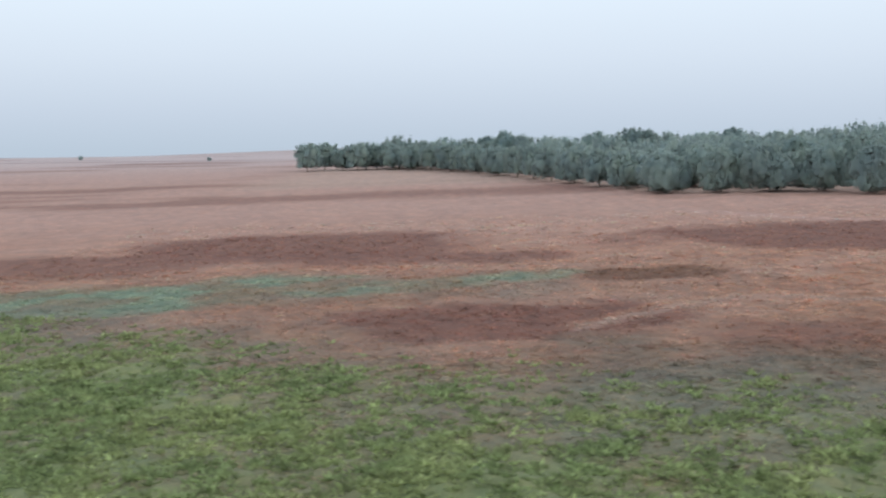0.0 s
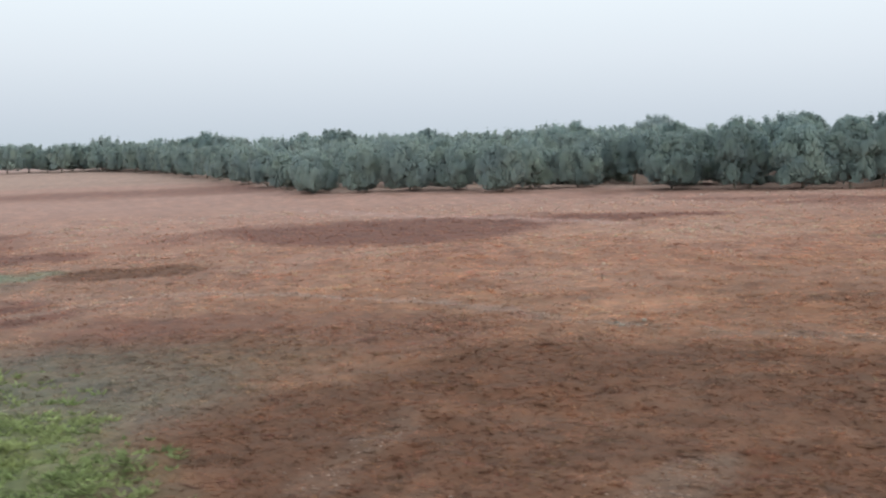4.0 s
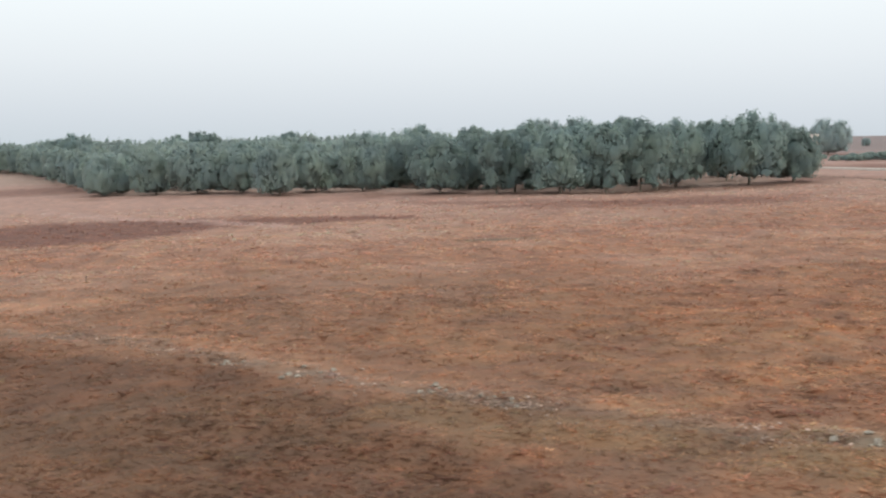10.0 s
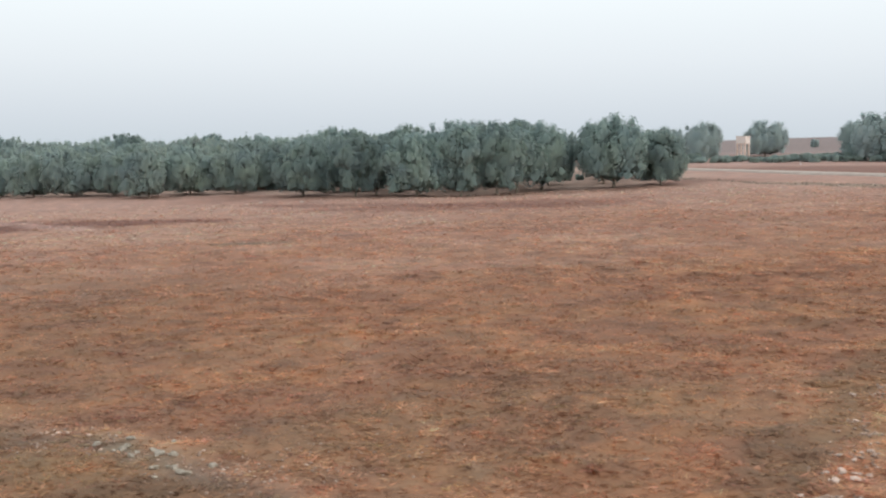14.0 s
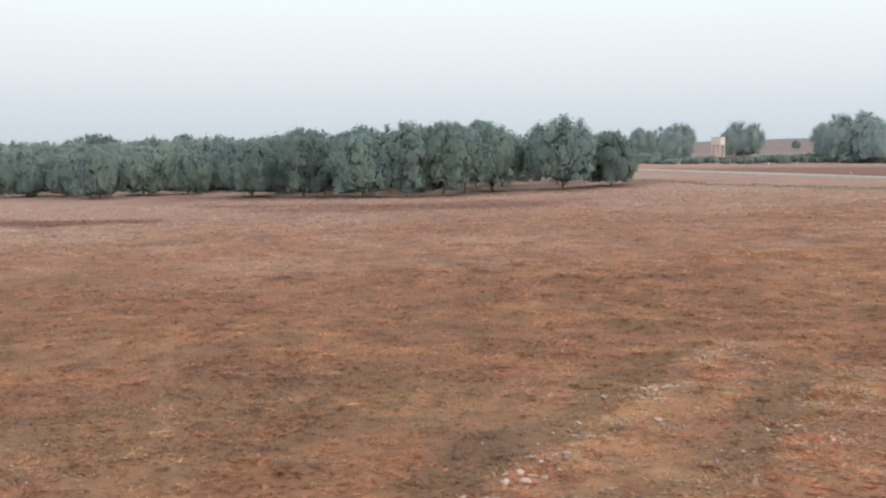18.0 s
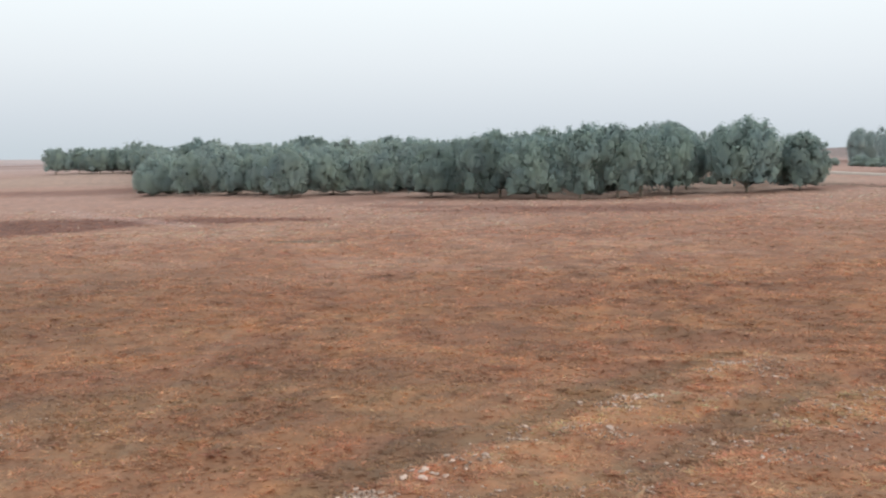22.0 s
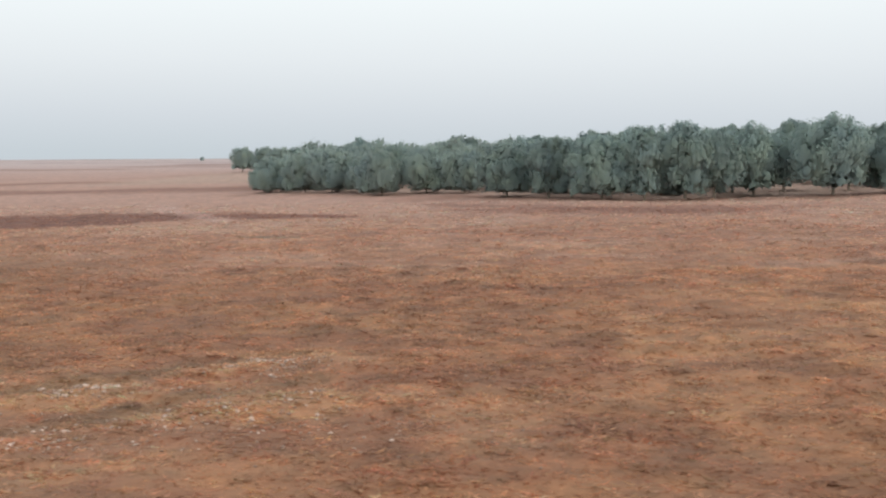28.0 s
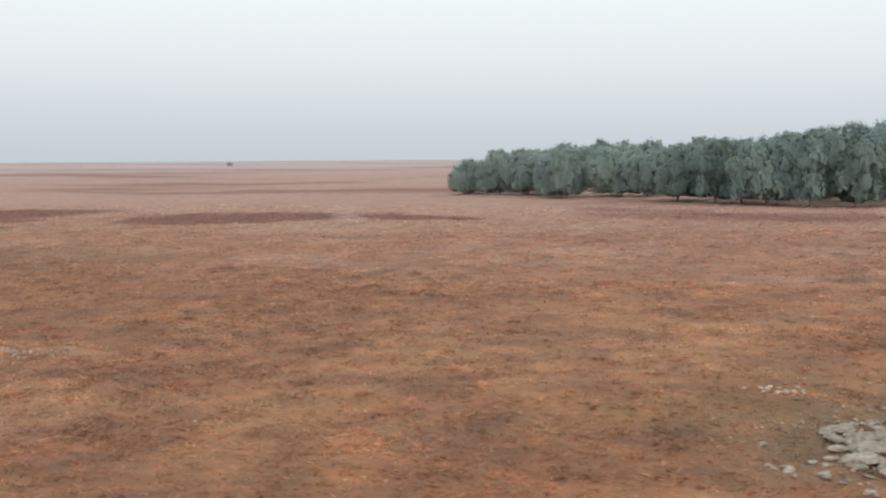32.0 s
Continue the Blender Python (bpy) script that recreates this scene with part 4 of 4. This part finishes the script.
spots += [(rnd.gauss(245, 3), rnd.gauss(40, 4), rnd.uniform(0.06, 0.2)) for _ in range(500)]
spots += [(rnd.uniform(40, 240), rnd.uniform(10, 110), rnd.uniform(0.05, 0.12)) for _ in range(350)]
spots += [(x, y, rnd.uniform(0.08, 0.18)) for x, y in clustered(STONE_TRACK[:8], 1.2, 350, 202, 0.5)]
spots += [(*along([(45.5, 48), (52.3, 60.3)], 1.2), rnd.uniform(0.05, 0.11)) for _ in range(80)]
spots += [(*along([(55, 38), (60, 42), (66, 47)], 1.2), rnd.uniform(0.05, 0.11)) for _ in range(110)]
chip_field("loose_stones", spots, M_RUBBLE, "loose pale stone chips scattered over the field")
bank = [(*along([(278, 288), (284, 252), (296, 222), (308, 200)], 2.6), rnd.uniform(0.08, 0.12 + 0.3 * rnd.random() ** 3)) for _ in range(1300)]
chip_field("rubble_bank", bank, M_BANK, "low grey bank of rubble and earth before the road")


# ---- dry grass and green weeds ----
def dry(soil):
    """Blade colour for a soil: brightened to offset the blades' own shading, and more straw-like."""
    light = soil.mean(1)[:, None]
    return 0.78 * soil * np.array((2.3, 2.34, 2.46)) + 0.22 * light * np.array((3.2, 2.25, 1.65))


def tufts(name, x, y, high, blades, mat, label, category, spread=0.16, wide=0.09, colour=None, jitter=0.08, seed=3, lean=0.42, rise=1.0):
    """Tufts of narrow bent blades at the places x, y."""
    rng = np.random.default_rng(seed)
    n = len(x)
    z = height(x, y) - 0.04
    col = dry(field_colour(x, y)) if colour is None else colour
    col = (col * (1 + jitter * rng.normal(size=(n, 1))).clip(0.5, 1.5)).clip(0.02, 0.75)
    t = rng.random((n, blades)) * 6.283
    r = spread * np.sqrt(rng.random((n, blades))) * (high / 0.4)[:, None]
    bx, by = x[:, None] + r * np.cos(t), y[:, None] + r * np.sin(t)
    h = high[:, None] * rng.uniform(0.55, 1.15, (n, blades))
    u = rng.random((n, blades)) * 6.283
    w = wide * (high / 0.4)[:, None] * rng.uniform(0.7, 1.4, (n, blades))
    tx, ty = bx + 1.8 * r * np.cos(t) + lean * h * rng.normal(size=h.shape), by + 1.8 * r * np.sin(t) + lean * h * rng.normal(size=h.shape)
    zz = np.broadcast_to(z[:, None], h.shape)
    verts = np.stack([np.stack([bx - w * np.cos(u), by - w * np.sin(u), zz], -1), np.stack([bx + w * np.cos(u), by + w * np.sin(u), zz], -1), np.stack([tx, ty, zz + rise * h], -1)], 2).reshape(-1, 3)
    cols = np.repeat(col, blades * 3, axis=0)
    ways = np.stack([0.45 * np.cos(t), 0.45 * np.sin(t), np.ones_like(t)], -1) + 0.15 * rng.normal(size=(*t.shape, 3))
    ways = np.repeat(unit(ways.reshape(-1, 3)), 3, axis=0)
    faces = np.arange(n * blades * 3).reshape(-1, 3)
    p, q, o = verts[0::3], verts[1::3], verts[2::3]
    under = np.cross(q - p, o - p) @ np.array([0.05, -0.5, 1.0]) < 0
    faces[under] = faces[under][:, ::-1]
    ob = new(name, raw_mesh(name, verts, faces, mat, cols, normals=ways))
    return tagged(ob, label, category, kind="stuff")


rng = np.random.default_rng(21)


def scatter(x0, x1, y0, y1, per_m2):
    n = int((x1 - x0) * (y1 - y0) * per_m2)
    return rng.uniform(x0, x1, n), rng.uniform(y0, y1, n)


bits = [scatter(-100, 290, -60, 8, 0.3), scatter(-100, 30, 8, 60, 0.8), scatter(30, 265, 8, 48, 7.5), scatter(-30, 280, 48, 95, 4.6), scatter(-70, 290, 95, 165, 1.8), scatter(-70, 300, 165, 250, 0.7)]
tx = np.concatenate([b[0] for b in bits])
ty = np.concatenate([b[1] for b in bits])
clumpy = fbm(tx, ty, 2.4, 51, 3) * 0.6 + fbm(tx, ty, 9, 52, 2) * 0.4
keep = (clumpy > 0.24) & (greenery(tx, ty) < 0.6) & (rng.random(len(tx)) > 0.75 * smooth(150, 250, ty))
tx, ty, clumpy = tx[keep], ty[keep], clumpy[keep]
th = (0.13 + 0.22 * (clumpy - 0.26)) * (0.6 + 0.8 * rng.random(len(tx))) * (1 + 0.3 * smooth(50, 130, ty) + 0.6 * smooth(130, 220, ty))
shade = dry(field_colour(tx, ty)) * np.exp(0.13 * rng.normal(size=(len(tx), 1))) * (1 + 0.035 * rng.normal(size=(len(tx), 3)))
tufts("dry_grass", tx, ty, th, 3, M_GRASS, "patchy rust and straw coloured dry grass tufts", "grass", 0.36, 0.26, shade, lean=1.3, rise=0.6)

# taller tussocks: domed clumps of tufts, each of one shade
bits = [scatter(28, 275, 8, 48, 0.4), scatter(-30, 285, 48, 95, 0.28), scatter(-70, 290, 95, 165, 0.08)]
cx, cy = np.concatenate([b[0] for b in bits]), np.concatenate([b[1] for b in bits])
keep = (fbm(cx, cy, 7, 55, 3) > 0.4 + 0.14 * rng.random(len(cx))) & (greenery(cx, cy) < 0.25)
cx, cy = cx[keep], cy[keep]
# thick straw along the verges of the lane
verge = [along(STONE_LINE, 0.9) for _ in range(170)] + [along(BERM, 1.0) for _ in range(110)] + [along(FAR_BERM, 1.3) for _ in range(260)]
cx, cy = np.concatenate([cx, [p[0] for p in verge]]), np.concatenate([cy, [p[1] for p in verge]])
shade = dry(field_colour(cx, cy)) * np.exp(0.15 * rng.normal(size=(len(cx), 1))) * (1 + 0.05 * rng.normal(size=(len(cx), 3)))
reach = rng.uniform(0.35, 0.95, len(cx)) * (1 + 0.4 * smooth(60, 140, cy))
PER = 8
t, q = rng.random((len(cx), PER)) * 6.283, np.sqrt(rng.random((len(cx), PER)))
sx, sy = (cx[:, None] + reach[:, None] * q * np.cos(t)).ravel(), (cy[:, None] + reach[:, None] * q * np.sin(t)).ravel()
sh = ((0.12 + 0.18 * reach[:, None]) * (1 - 0.55 * q**2) * rng.uniform(0.75, 1.1, q.shape)).ravel()
tufts("grass_tussocks", sx, sy, sh, 4, M_GRASS, "rounded tussocks of taller rust-brown dry grass", "grass", 0.34, 0.2, np.repeat(shade, PER, axis=0), 0.05, 6, 1.2, 0.65)

wx, wy = scatter(-100, 50, 14, 128, 3.9)
g = greenery(wx, wy)
keep = rng.random(len(wx)) < g * (0.5 + 0.9 * smooth(0.35, 0.55, fbm(wx, wy, 2.6, 53, 3)))
wx, wy = wx[keep], wy[keep]
lush = fbm(wx, wy, 2.6, 53, 3)
wh = 0.16 + 0.36 * lush * (0.7 + 0.6 * rng.random(len(wx)))
wc = 1.95 * np.array(GREEN) + (np.array((0.27, 0.29, 0.13)) - np.array(GREEN)) * smooth(0.35, 0.7, fbm(wx, wy, 5, 54))[:, None]
tufts("green_weeds", wx, wy, wh, 7, M_WEED, "low lush green weeds growing in dense clumps", "weeds", 0.3, 0.17, wc, 0.12, 4, 0.4, 1.0)
